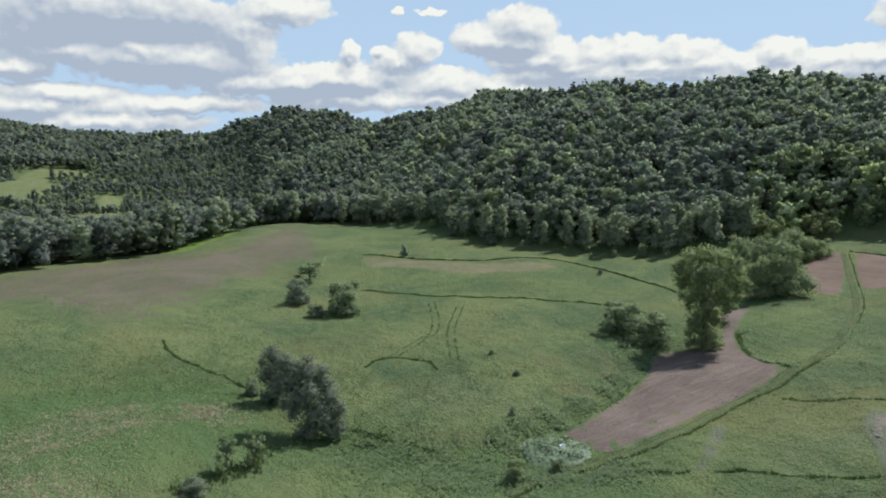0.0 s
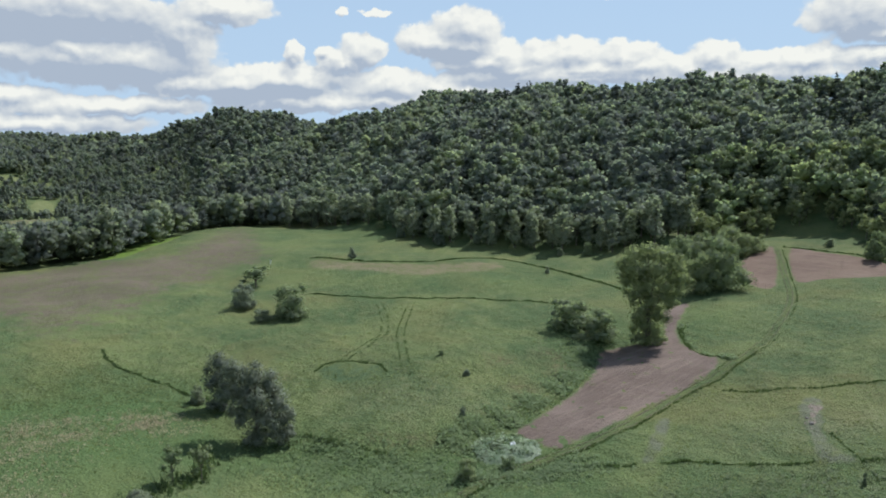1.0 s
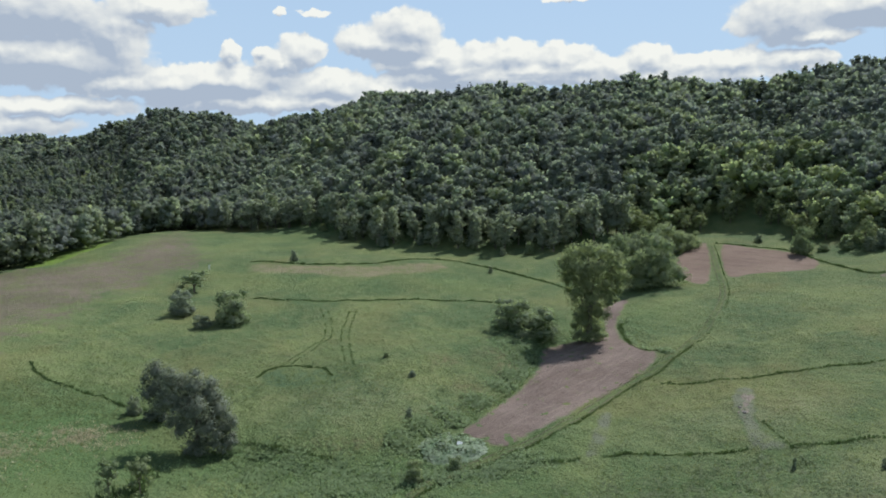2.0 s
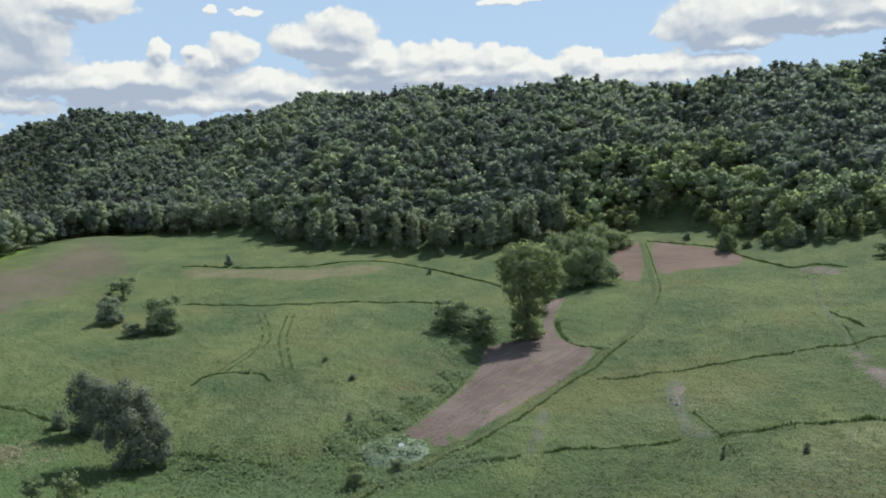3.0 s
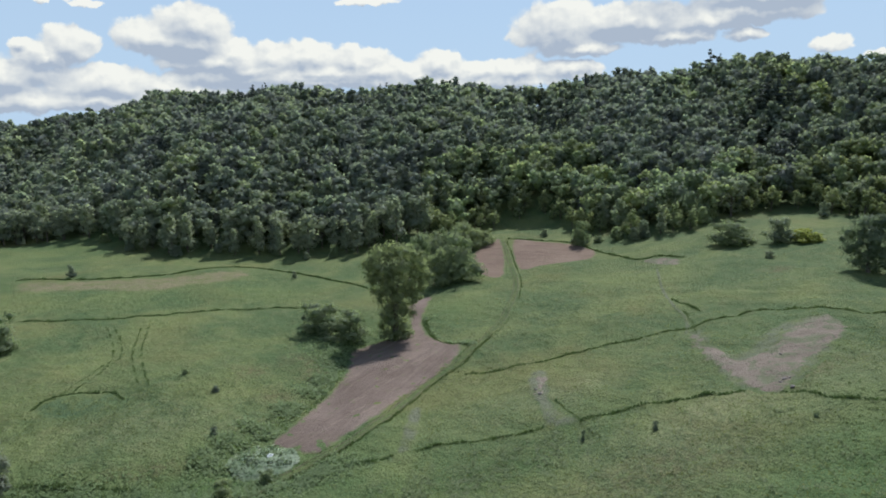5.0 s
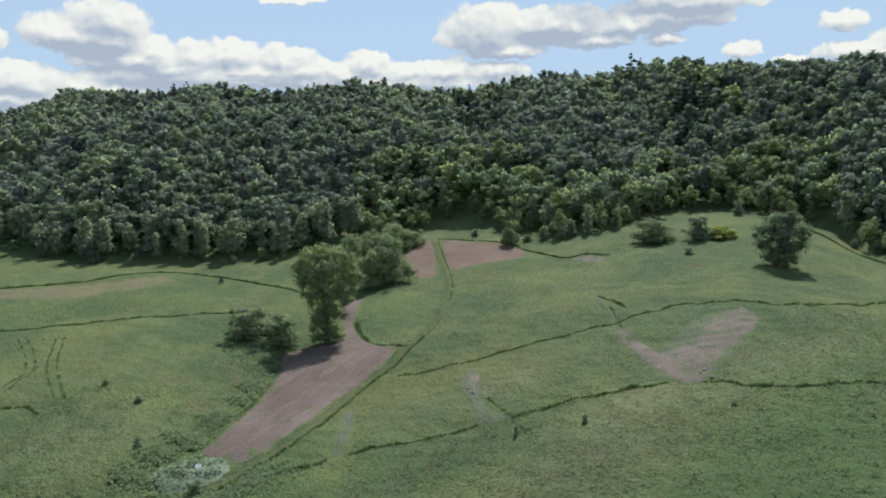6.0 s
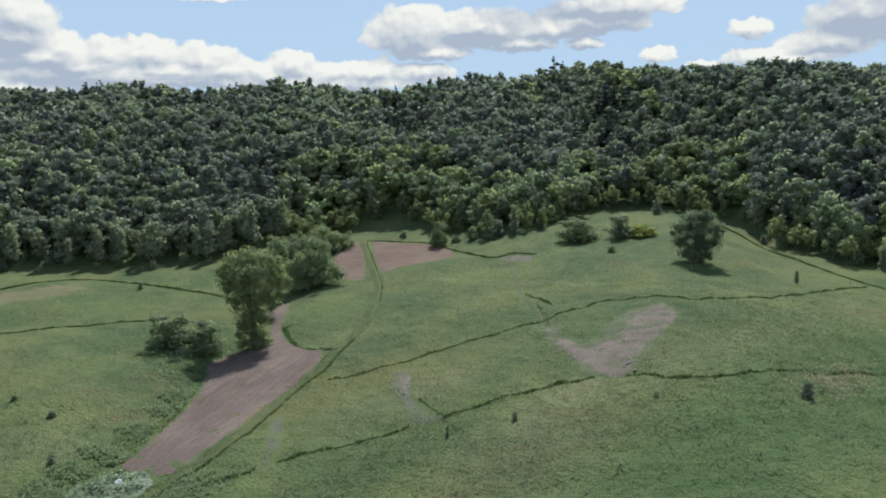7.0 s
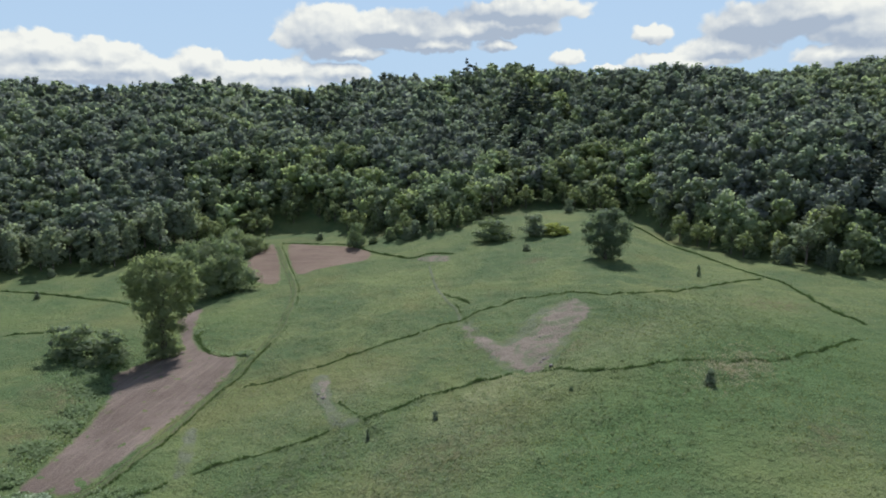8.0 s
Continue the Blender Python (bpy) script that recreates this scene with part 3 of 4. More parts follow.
            v = np.vstack([v, q])
            s = np.vstack([s, base])
    return v, f, s


def fix_faces(name, v, f, mat, floats=None, soft=None):
    """Quads, of which some have a doubled last corner and are triangles."""
    is_tri = f[:, 2] == f[:, 3]
    me = bpy.data.meshes.new(name)
    order = np.concatenate([f[~is_tri].ravel(), f[is_tri][:, :3].ravel()]).astype(np.int32)
    nq, nt = int((~is_tri).sum()), int(is_tri.sum())
    starts = np.concatenate([np.arange(nq) * 4, nq * 4 + np.arange(nt) * 3]).astype(np.int32)
    me.vertices.add(len(v))
    me.vertices.foreach_set("co", np.asarray(v, np.float32).ravel())
    me.loops.add(len(order))
    me.loops.foreach_set("vertex_index", order)
    me.polygons.add(nq + nt)
    me.polygons.foreach_set("loop_start", starts)
    me.update(calc_edges=True)
    for key, val in (floats or {}).items():
        me.attributes.new(key, "FLOAT", "POINT").data.foreach_set("value", np.asarray(val, np.float32))
    me.materials.append(mat)
    if soft is not None:
        me.polygons.foreach_set("use_smooth", np.ones(nq + nt, bool))
        me.normals_split_custom_set_from_vertices(soft.tolist())
    return me


def tube(path, radii, sides=7):
    """A tapered tube along a path: vertices and quads."""
    v, f = [], []
    for i, (p, r) in enumerate(zip(path, radii)):
        a, b = path[max(0, i - 1)], path[min(len(path) - 1, i + 1)]
        d = (Vector(b) - Vector(a)).normalized()
        s = d.orthogonal().normalized()
        t = d.cross(s)
        for k in range(sides):
            w = 2 * math.pi * k / sides
            v.append(Vector(p) + r * (math.cos(w) * s + math.sin(w) * t))
    for i in range(len(path) - 1):
        for k in range(sides):
            m = (k + 1) % sides
            f.append((i * sides + k, i * sides + m, (i + 1) * sides + m, (i + 1) * sides + k))
    return np.array([tuple(q) for q in v]), np.array(f)


def part(name, me, parent, label=""):
    ob = new(name, me)
    ob.parent = parent
    return tagged(ob, label)


def limbs(rng, h, lobes, girth):
    """Boughs from the trunk up into the lobes of the crown."""
    vs, fs, k = [], [], 0
    for l in lobes[:8]:
        z0 = h * rng.uniform(0.18, 0.4)
        end = Vector((l[0], l[1], l[2]))
        mid = Vector((l[0] * 0.45, l[1] * 0.45, z0 + (l[2] - z0) * 0.55))
        v, f = tube([(0, 0, z0), mid, end], [girth * 0.5, girth * 0.3, girth * 0.08], 5)
        vs.append(v)
        fs.append(f + k)
        k += len(v)
    return np.vstack(vs), np.vstack(fs)


def ragged_lobes(rng, shape):
    """The main masses of a crown and smaller tufts that break their outline."""
    out = [tuple(l) for l in shape]
    for x, y, z, r, t in shape:
        for i in range(4):
            d = rng.normal(0, 1, 3)
            d /= np.linalg.norm(d)
            k = rng.uniform(0.32, 0.5)
            out.append((x + d[0] * r * 0.8, y + d[1] * r * 0.8, max(z + d[2] * t * 0.8, t * k * 0.8), r * k, t * k))
    return np.array(out)


def tree(name, seed, kind, h, count, size, mat, label, category, group="", wide=1.0, lean=0.0, girth=0.0, shape=None, trunk_to=0.7, tint=0.4):
    """A tree or shrub on its own: trunk, boughs and a crown of leaf clumps, with its foot at the origin."""
    rng = np.random.default_rng(seed)
    root = new(name)
    tagged(root, label, category, group)
    girth = girth or h * 0.022
    state = rng.bit_generator.state
    lobes = crown_lobes(rng, kind, h) if shape is None else ragged_lobes(rng, shape)
    rng.bit_generator.state = state
    v, f, soft = crown(rng, kind, h, count, size, lobes=lobes, under=0.6, core=0.62 if shape is None else 0.5, deep=0.66 if shape is None else 0.45)
    v[:, :2] *= wide
    v[:, 0] += lean * v[:, 2]
    part("crown", fix_faces(name + "_crown", v, f, mat, {"tint": np.full(len(v), tint)}, soft), root)
    bend = rng.normal(0, 0.02 * h, (2, 2))
    path = [(0, 0, -0.4), (lean * h * 0.25 + bend[0, 0] * 0.3, bend[0, 1] * 0.3, h * 0.25), (lean * h * 0.45 + bend[1, 0] * 0.5, bend[1, 1] * 0.5, h * 0.48), (lean * h * trunk_to, 0, h * trunk_to)]
    tv, tf = tube(path, [girth * 1.35, girth, girth * 0.75, girth * 0.25], 8)
    trunk = part("trunk", smooth(mesh_of(name + "_trunk", tv, tf, BARK)), root)
    if kind != "bush" and kind != "pine":
        lobes[:, :2] *= wide
        bv, bf = limbs(rng, h, lobes, girth)
        bv[:, 0] += lean * bv[:, 2]
        part("boughs", smooth(mesh_of(name + "_boughs", bv, bf, BARK)), trunk)
    return root


def stand(ob, x, y, turn=0.0, scale=1.0, sink=0.1):
    ob.matrix_basis = Matrix.LocRotScale((x, y, float(ground(x, y)) - sink), Euler((0, 0, radians(turn))), (scale,) * 3)
    return ob


def set_out(proto, x, y, turn=0.0, scale=1.0):
    """Another plant of the same build."""
    ob = copy_thing(proto, pose(x, y, float(ground(x, y)) - 0.1, 0, 0, turn))
    ob.scale = (scale,) * 3
    return ob

# ---- single trees and shrubs of the pasture ----
WILLOW = [(-3.2, 0, 12.0, 2.2, 2.4), (-3.0, 0.5, 9.0, 2.6, 2.8), (-0.4, 0, 11.0, 2.5, 2.5), (1.6, 0.6, 9.4, 2.4, 2.6), (-0.6, -1, 7.4, 3.2, 3.0), (3.0, 0, 6.6, 2.5, 2.8), (-2.2, 0.4, 5.2, 2.3, 2.3),
          (1.0, -0.5, 4.4, 3.2, 2.8), (4.0, 0.3, 3.6, 2.1, 2.5), (2.2, 0, 1.6, 2.6, 1.8), (4.2, 0, 1.4, 1.7, 1.4), (-0.6, -0.6, 1.8, 2.0, 1.6)]
lone = tree("willow_tree", 11, "oak", 14.5, 15000, 0.21, LEAF_GREY, "dense silvery grey-green willow with a low crown", "tree", girth=0.4, shape=WILLOW, tint=0.3)
stand(lone, -21.5, 103.5, 11)
WILLOW_B = [(-0.6, 0, 8.2, 2.4, 2.4), (0.9, 0.4, 6.4, 2.6, 2.4), (-1.4, 0, 5.2, 2.4, 2.2), (0.4, 0, 3.0, 2.6, 2.2), (-0.8, 0, 1.4, 2.2, 1.5)]
mate = tree("willow_tree", 12, "oak", 10.0, 6000, 0.21, LEAF_GREY, "smaller grey-green willow behind the larger one", "tree", girth=0.28, shape=WILLOW_B, tint=0.25)
stand(mate, -29.0, 114.1, 11)
COTTONWOOD = [(-3.4, 0, 20.0, 2.8, 2.6), (-0.4, 0.6, 21.2, 2.6, 2.2), (2.4, 0.8, 20.2, 2.9, 2.4), (5.2, -0.4, 18.2, 2.7, 2.6), (-5.6, 0.5, 17.2, 2.5, 2.8), (-2.6, -1.2, 17.0, 3.2, 3.0), (1.6, -1.4, 17.0, 3.4, 3.0), (6.4, 0.6, 15.0, 2.5, 2.4), (-5.0, 0.6, 14.0, 2.2, 2.4), (-1.0, -1.0, 13.6, 3.6, 3.2), (3.4, 0.4, 13.2, 3.0, 2.8), (6.2, 0.8, 12.0, 1.7, 1.5),
              (-3.2, 0, 11.0, 2.6, 2.8), (0.6, -0.6, 10.2, 3.4, 3.0), (4.4, 0.4, 10.0, 2.2, 2.2), (-1.4, 0, 7.6, 3.1, 2.8), (1.9, 0, 6.6, 2.9, 2.8), (-0.9, 0, 4.2, 3.2, 2.6), (1.6, 0.4, 3.0, 2.6, 2.4), (-1.8, 0.2, 1.6, 2.5, 1.8), (2.2, 0, 1.2, 2.2, 1.4), (0.2, -0.6, 1.4, 2.6, 1.7)]
tall = tree("cottonwood_tree", 5, "tall", 22.6, 21000, 0.25, LEAF_BRIGHT, "tall green cottonwood beside the ploughed field", "tree", girth=0.55, shape=COTTONWOOD, tint=0.65)
stand(tall, 56.6, 144.8, -21)
HILLTREE = [(-1.2, 0, 11.2, 3.4, 2.8), (2.2, 0.6, 11.6, 3.0, 2.4), (-4.2, 0.8, 8.8, 2.6, 2.6), (4.8, -0.8, 9.0, 2.6, 2.6), (0.4, -1.4, 8.4, 3.8, 3.2), (-4.0, 0, 5.2, 2.4, 2.4), (4.6, 0, 5.4, 2.3, 2.4), (0.6, -0.8, 4.6, 3.8, 3.0), (-2.4, 0, 2.2, 2.4, 1.9), (2.6, 0, 2.2, 2.5, 1.9), (0.2, 1, 1.4, 3.0, 1.6)]
hill_tree = tree("maple_tree", 9, "oak", 14.5, 12000, 0.27, LEAF_BRIGHT, "dense round dark green tree alone on the grassy hill", "tree", girth=0.4, shape=HILLTREE, tint=0.0)
stand(hill_tree, 160.0, 101.0, -57.7)

SHRUBS = [
    (-39.5, 181.5, 6.6, 8.6),
    (-26.0, 172.8, 9.0, 10.4),
    (-32.3, 170.0, 3.0, 5.9),
    (42.1, 155.4, 7.2, 12.0),
    (45.4, 149.5, 6.8, 13.5),
    (41.3, 162.1, 5.2, 5.7),
    (-14.0, 242.3, 4.1, 3.6),
    (170.8, 150.3, 7.6, 15.0),
    (178.5, 139.8, 7.6, 11.0),
    (160.7, 128.9, 2.1, 3.4),
    (149.4, 198.9, 9.4, 7.5),
    (162.5, 185.1, 4.8, 5.7),
    (224.2, 158.8, 5.9, 5.0),
    (156.2, 196.8, 2.5, 4.2),
]
SMALL_SHRUBS = [
    (91.1, 40.0, 2.5, 2.1),
    (66.6, 70.2, 1.4, 1.2),
    (79.7, 55.3, 0.7, 0.9),
    (163.4, 76.1, 3.1, 1.5),
    (58.2, 75.7, 2.0, 0.8),
    (9.9, 138.9, 1.1, 1.4),
    (14.1, 128.5, 1.2, 2.0),
    (11.5, 110.4, 1.7, 1.6),
    (10.0, 91.5, 3.3, 3.3),
    (51.3, 220.3, 2.5, 2.3),
    (-37.2, 335.9, 6.5, 4.5),
    (16.5, 94.3, 2.3, 2.7),
    (-31.7, 80.2, 2.2, 4.8),
    (-34.0, 115.9, 3.2, 3.2),
]
GROVE = [
    (88.3, 186.7, 12.8, 13.0),
    (94.6, 186.9, 14.4, 15.0),
    (101.7, 222.6, 10.4, 14.3),
    (117.9, 228.9, 10.4, 15.0),
    (125.9, 229.8, 7.7, 10.9),
    (88.1, 203.2, 13.3, 11.1),
    (108.9, 222.0, 11.5, 12.4),
]
SAPLINGS = [
    (-41.0, 205.7, 6.7, 7.1),
    (-29.4, 86.9, 5.6, 2.3),
    (-26.4, 89.4, 5.2, 2.6),
]
protos = [tree("shrub", 20 + i, "bush", 6.0, 2600, 0.22, LEAF_BRIGHT if i == 1 else LEAF_OAK, "rounded dark green shrub in the pasture", "shrub", "shrubs of the pasture") for i in range(3)]
for i, (x, y, h, w) in enumerate(SHRUBS + SMALL_SHRUBS):
    if i < 3:
        stand(protos[i], x, y, i * 77, 1.0)
        protos[i].scale = (w / 6.6, w / 6.6, h / 6.0)
    else:
        ob = set_out(protos[1 if i in (3, 4) else i % 3], x, y, i * 67)
        ob.scale = (w / 6.6, w / 6.6, h / 6.0)
goldenrod = tree("goldenrod_clump", 27, "bush", 4.0, 1500, 0.24, LEAF_GOLD, "yellow-green clump of flowering weeds on the grassy hill", "shrub", girth=0.06)
stand(goldenrod, 181.5, 133.6)
goldenrod.scale = (2.1, 2.1, 0.95)
grove = [tree("broadleaf_tree", 40 + i, "bush", 13.0, 5200, 0.31, LEAF_BRIGHT, "round-crowned bright green broadleaf tree in the pasture", "tree", "grove behind the cottonwood", tint=0.5) for i in range(2)]
for i, (x, y, h, w) in enumerate(GROVE):
    ob = stand(grove[i], x, y, i * 50) if i < 2 else set_out(grove[i % 2], x, y, i * 71)
    ob.scale = (w / 14.0, w / 14.0, h / 13.0)
sap = tree("sapling", 61, "oak", 6.0, 420, 0.26, LEAF_BRIGHT, "thin young tree with sparse leaves", "tree", "saplings", wide=1.6)
for i, (x, y, h, w) in enumerate(SAPLINGS):
    ob = stand(sap, x, y) if i == 0 else set_out(sap, x, y, i * 83)
    ob.scale = (w / 4.4, w / 4.4, h / 6.0)

# ---- the woods ----
RIM = [(-40, 240), (-33.4, 240), (-29.9, 247), (-26.1, 261), (-22.8, 264), (-17.7, 299), (-14.1, 342), (-11.4, 351), (-8.7, 340), (-6.3, 332), (-1.1, 310), (1.7, 275), (6.5, 264), (10.2, 262), (11.0, 265), (14.5, 257), (18.3, 254), (19.2, 257), (30.2, 292), (32.9, 298), (35.6, 279), (41.3, 246), (46.5, 250), (49.8, 276), (54.5, 284), (59.0, 272), (63.4, 238), (67.6, 216), (71.6, 209), (75.3, 206), (77.7, 210), (82, 210)]  # bearing and distance of the wood's edge
RIM_B, RIM_R = np.array([p[0] for p in RIM]), np.array([p[1] for p in RIM])
CLEARINGS = [(-32.2, 655, 36, 95), (-28.6, 780, 46, 60), (-25.9, 580, 11, 36), (-26.0, 500, 34, 30)]


def wood_places(seed):
    """Where the trees of the woods stand: x, y, distance, distance past the edge, bearing."""
    rng = np.random.default_rng(seed)
    out = []
    for r0, r1, gap in ((150, 300, 5.8), (300, 420, 6.2), (420, 560, 7.0), (560, 800, 7.6), (800, 1120, 8.8), (1120, 1640, 10.5)):
        for r in np.arange(r0, r1, gap * 0.87):
            step = math.degrees(gap / r)
            for b in np.arange(-37.5, 81, step):
                bb = b + rng.uniform(-0.42, 0.42) * step
                q = r + rng.uniform(-0.42, 0.42) * gap
                out.append((bb, q))
    b, r = np.array(out).T
    past = r - np.interp(b, RIM_B, RIM_R)
    keep = (past > 1.5) & (r < ring(RIDGE_R, b) + 14)
    b, r, past = b[keep], r[keep], past[keep]
    x, y = r * np.sin(np.radians(b)), r * np.cos(np.radians(b))
    for cb, cr, wide, deep in CLEARINGS:
        k = (np.radians(b - cb) * cr / wide) ** 2 + ((r - cr) / deep) ** 2 > 1
        x, y, r, past, b = x[k], y[k], r[k], past[k], b[k]
    return x, y, r, past, b


def patchy(x, y, scale, off=0.0):
    """Slow change over the land, -1 to 1."""
    x, y = x / scale + off, y / scale - off
    return 0.5 * (np.sin(x + 1.7 * np.sin(0.7 * y)) * np.cos(0.8 * y + 0.9 * np.sin(x)) + np.sin(1.9 * x - 1.3 * y + off))


wx, wy, wr, wpast, wb = wood_places(3)
wrng = np.random.default_rng(8)
wz = ground(wx, wy)
pick = wrng.uniform(0, 1, len(wx))
young = (np.clip((wpast) / 60, 0, 1) < 0.8 + 0.3 * patchy(wx, wy, 20)) & (wb > 24) & ((wb < 62) | (wpast < 22)) & (pick < 0.85)
pines = (~young) & (patchy(wx, wy, 34, 2.0) > 0.42) & (pick < 0.55) & (wb > 2) & (wpast > 30)
front = (wpast < 11) & (wb > -9) & (wb < 78)
front_ids = np.nonzero(front)[0]

KINDS = {}
for kind, n_kinds in (("oak", 6), ("tall", 5), ("pine", 3), ("bush", 3)):
    for lod, (count, size) in enumerate(((215, 0.70), (130, 0.92), (64, 1.35), (26, 2.2))):
        KINDS[kind, lod] = []
        for i in range(n_kinds):
            rg = np.random.default_rng(100 + i * 7 + lod)
            h = 7.0 if kind == "bush" else 14.0
            c = count if kind != "pine" else int(count * 1.1)
            KINDS[kind, lod].append(crown(rg, kind, h, c, size * (0.8 if kind in ("bush", "pine") else 1.0), core=(0.80, 0.84, 0.88, 0.92)[lod], under=0.15, deep=(0.74, 0.78, 0.8, 0.82)[lod]))


def plant_wood(name, ids, chooser, mat, label, base_tint):
    """One mesh of many trees, each turned, scaled and tinted on its own. Shade is painted into the left ones."""
    rg = np.random.default_rng(len(name))
    vs, fs, ts, ns, us, k = [], [], [], [], [], 0
    for i in ids:
        kind = chooser(i, rg)
        lod = 0 if wr[i] < 390 else 1 if wr[i] < 580 else 2 if wr[i] < 850 else 3
        vv, ff, nn = KINDS[kind, lod][rg.integers(len(KINDS[kind, lod]))]
        a = rg.uniform(0, 6.28)
        valley = 0.6 if wb[i] < -15 and 330 < wr[i] < 820 else 1.0
        s, w = rg.uniform(0.80, 1.22) * valley, rg.uniform(0.92, 1.22)
        if kind == "tall":
            w *= 1.25
        ca, sa = math.cos(a), math.sin(a)
        q = np.empty_like(vv)
        q[:, 0] = (vv[:, 0] * ca - vv[:, 1] * sa) * s * w + wx[i]
        q[:, 1] = (vv[:, 0] * sa + vv[:, 1] * ca) * s * w + wy[i]
        q[:, 2] = vv[:, 2] * s + wz[i] - 0.3
        vs.append(q)
        ns.append(np.stack([nn[:, 0] * ca - nn[:, 1] * sa, nn[:, 0] * sa + nn[:, 1] * ca, nn[:, 2]], 1))
        fs.append(ff + k)
        k += len(vv)
        # woods left of bearing -2 get a darker colour, standing in for shade
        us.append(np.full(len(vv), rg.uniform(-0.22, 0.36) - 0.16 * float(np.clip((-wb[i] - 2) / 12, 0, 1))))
        ts.append(np.full(len(vv), base_tint + rg.uniform(-0.42, 0.45) + 0.2 * patchy(wx[i], wy[i], 45, 5.0)))
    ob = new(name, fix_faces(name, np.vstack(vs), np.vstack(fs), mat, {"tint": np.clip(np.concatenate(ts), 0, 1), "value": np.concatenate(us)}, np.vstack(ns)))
    return tagged(ob, label, "forest", kind="stuff")


rest = ~front
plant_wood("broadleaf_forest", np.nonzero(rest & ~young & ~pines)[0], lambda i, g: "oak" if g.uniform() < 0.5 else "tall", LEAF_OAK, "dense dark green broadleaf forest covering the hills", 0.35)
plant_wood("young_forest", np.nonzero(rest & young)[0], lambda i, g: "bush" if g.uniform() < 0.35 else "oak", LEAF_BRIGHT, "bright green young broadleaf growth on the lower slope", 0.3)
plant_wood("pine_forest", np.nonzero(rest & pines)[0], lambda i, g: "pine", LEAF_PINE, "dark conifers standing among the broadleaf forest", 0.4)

edge_protos = [tree("forest_tree", 70 + i, "oak" if i in (1, 5) else "tall", 15.5, 480, 0.56, LEAF_EDGE if i < 4 else LEAF_BRIGHT, "slender leafy tree at the edge of the woods", "tree", "trees along the edge of the woods", wide=1.1, girth=0.2, tint=0.12 + 0.12 * i) for i in range(6)]
for k, i in enumerate(front_ids):
    p = edge_protos[(k if k < 6 else int(wrng.integers(0, 4)) if not young[i] else int(wrng.integers(4, 6)))]
    s = wrng.uniform(0.6, 1.12) * (0.62 if young[i] else 1.0)
    if k < 6:
        stand(p, wx[i], wy[i], k * 61)
    else:
        p = set_out(p, wx[i], wy[i], wrng.uniform(0, 360))
    p.scale = (s * 1.1, s * 1.1, s)

# ---- fields and worn places ----
PLOUGH = [(19.0, 106.3), (24.9, 112.8), (31.0, 119.5), (37.0, 126.4), (41.3, 133.8), (44.0, 140.8), (52.0, 146.6), (59.9, 147.0), (65.8, 158.9), (69.5, 169.6), (75.9, 177.5), (81.4, 178.0), (75.4, 167.6), (68.2, 154.6), (64.5, 143.9), (64.4, 135.5), (66.5, 129.1), (62.3, 123.7), (53.7, 116.2), (45.8, 111.2), (36.6, 104.0), (30.4, 101.0), (26.2, 98.3), (22.6, 99.5), (21.3, 103.8)]
TILLED_A = [(117.4, 219.9), (130.2, 232.0), (135.2, 229.7), (108.9, 183.0), (103.7, 189.8), (110.5, 206.5)]
TILLED_B = [(138.7, 227.3), (144.6, 216.4), (149.0, 201.0), (148.5, 188.9), (139.5, 179.1), (129.7, 181.4), (122.4, 183.7), (116.6, 187.8)]
STUBBLE = [(-146.3, 181.4), (-135.5, 205.4), (-124.1, 226.1), (-105.4, 249.8), (-88.6, 250.2), (-85.2, 281.4), (-82.8, 328.4), (-68.8, 347.4), (-48.5, 286.4), (-38.3, 249.8), (-40.6, 232.0), (-48.4, 218.7), (-55.6, 192.1), (-59.8, 175.1), (-61.8, 156.8), (-63.4, 147.7), (-65.8, 142.0), (-76.6, 141.9), (-88.6, 150.6), (-104.5, 157.5), (-114.5, 141.4)]
HAYSTRIP = [(-30.4, 239.3), (-25.2, 243.0), (-6.7, 234.7), (14.8, 233.0), (35.2, 239.7), (41.0, 234.4), (34.7, 222.6), (21.0, 216.7), (6.4, 212.2), (-4.4, 218.0), (-19.5, 223.4), (-27.3, 226.6)]
BARE_A = [(64.3, 99.2), (67.8, 102.9), (69.5, 101.2), (66.0, 95.7), (62.6, 92.0), (61.2, 93.2)]
SWATH_A = [(63.5, 99.6), (69.4, 105.9), (69.6, 101.0), (63.9, 91.8), (61.4, 84.5), (61.4, 80.5), (57.1, 83.0), (60.0, 90.3)]
SWATH_C = [(100.1, 99.1), (103.2, 96.1), (94.5, 82.5), (107.9, 86.6), (117.9, 86.1), (118.0, 77.2), (105.5, 69.7), (91.0, 64.6), (85.0, 64.6), (83.1, 71.2), (89.6, 83.0)]
TRACE = [(139.0, 148.6), (122.1, 127.9), (112.5, 114.6), (105.7, 103.7), (99.0, 97.2)]
SWATH_B = [(42.9, 105.1), (45.8, 104.4), (42.0, 97.3), (38.4, 91.3), (35.5, 91.6), (39.0, 98.0)]
BARE_B = [(98.3, 96.1), (100.3, 95.1), (96.4, 88.4), (93.9, 81.8), (94.4, 78.8), (99.6, 79.6), (104.6, 80.9), (113.7, 85.0), (117.8, 83.7), (118.6, 78.6), (112.3, 73.6), (101.7, 69.6), (97.9, 69.4), (90.2, 65.5), (85.5, 64.8), (83.5, 69.6), (87.8, 77.7), (88.8, 81.4), (93.4, 89.4)]
BARE_C = [(143.8, 159.9), (148.8, 160.0), (149.8, 150.7), (143.8, 145.8)]
RING = [(-16.4, 132.0), (-14.1, 137.0), (-8.8, 137.7), (-3.5, 136.0), (-1.5, 131.0), (-3.3, 127.0), (-8.7, 125.5), (-13.8, 128.0)]
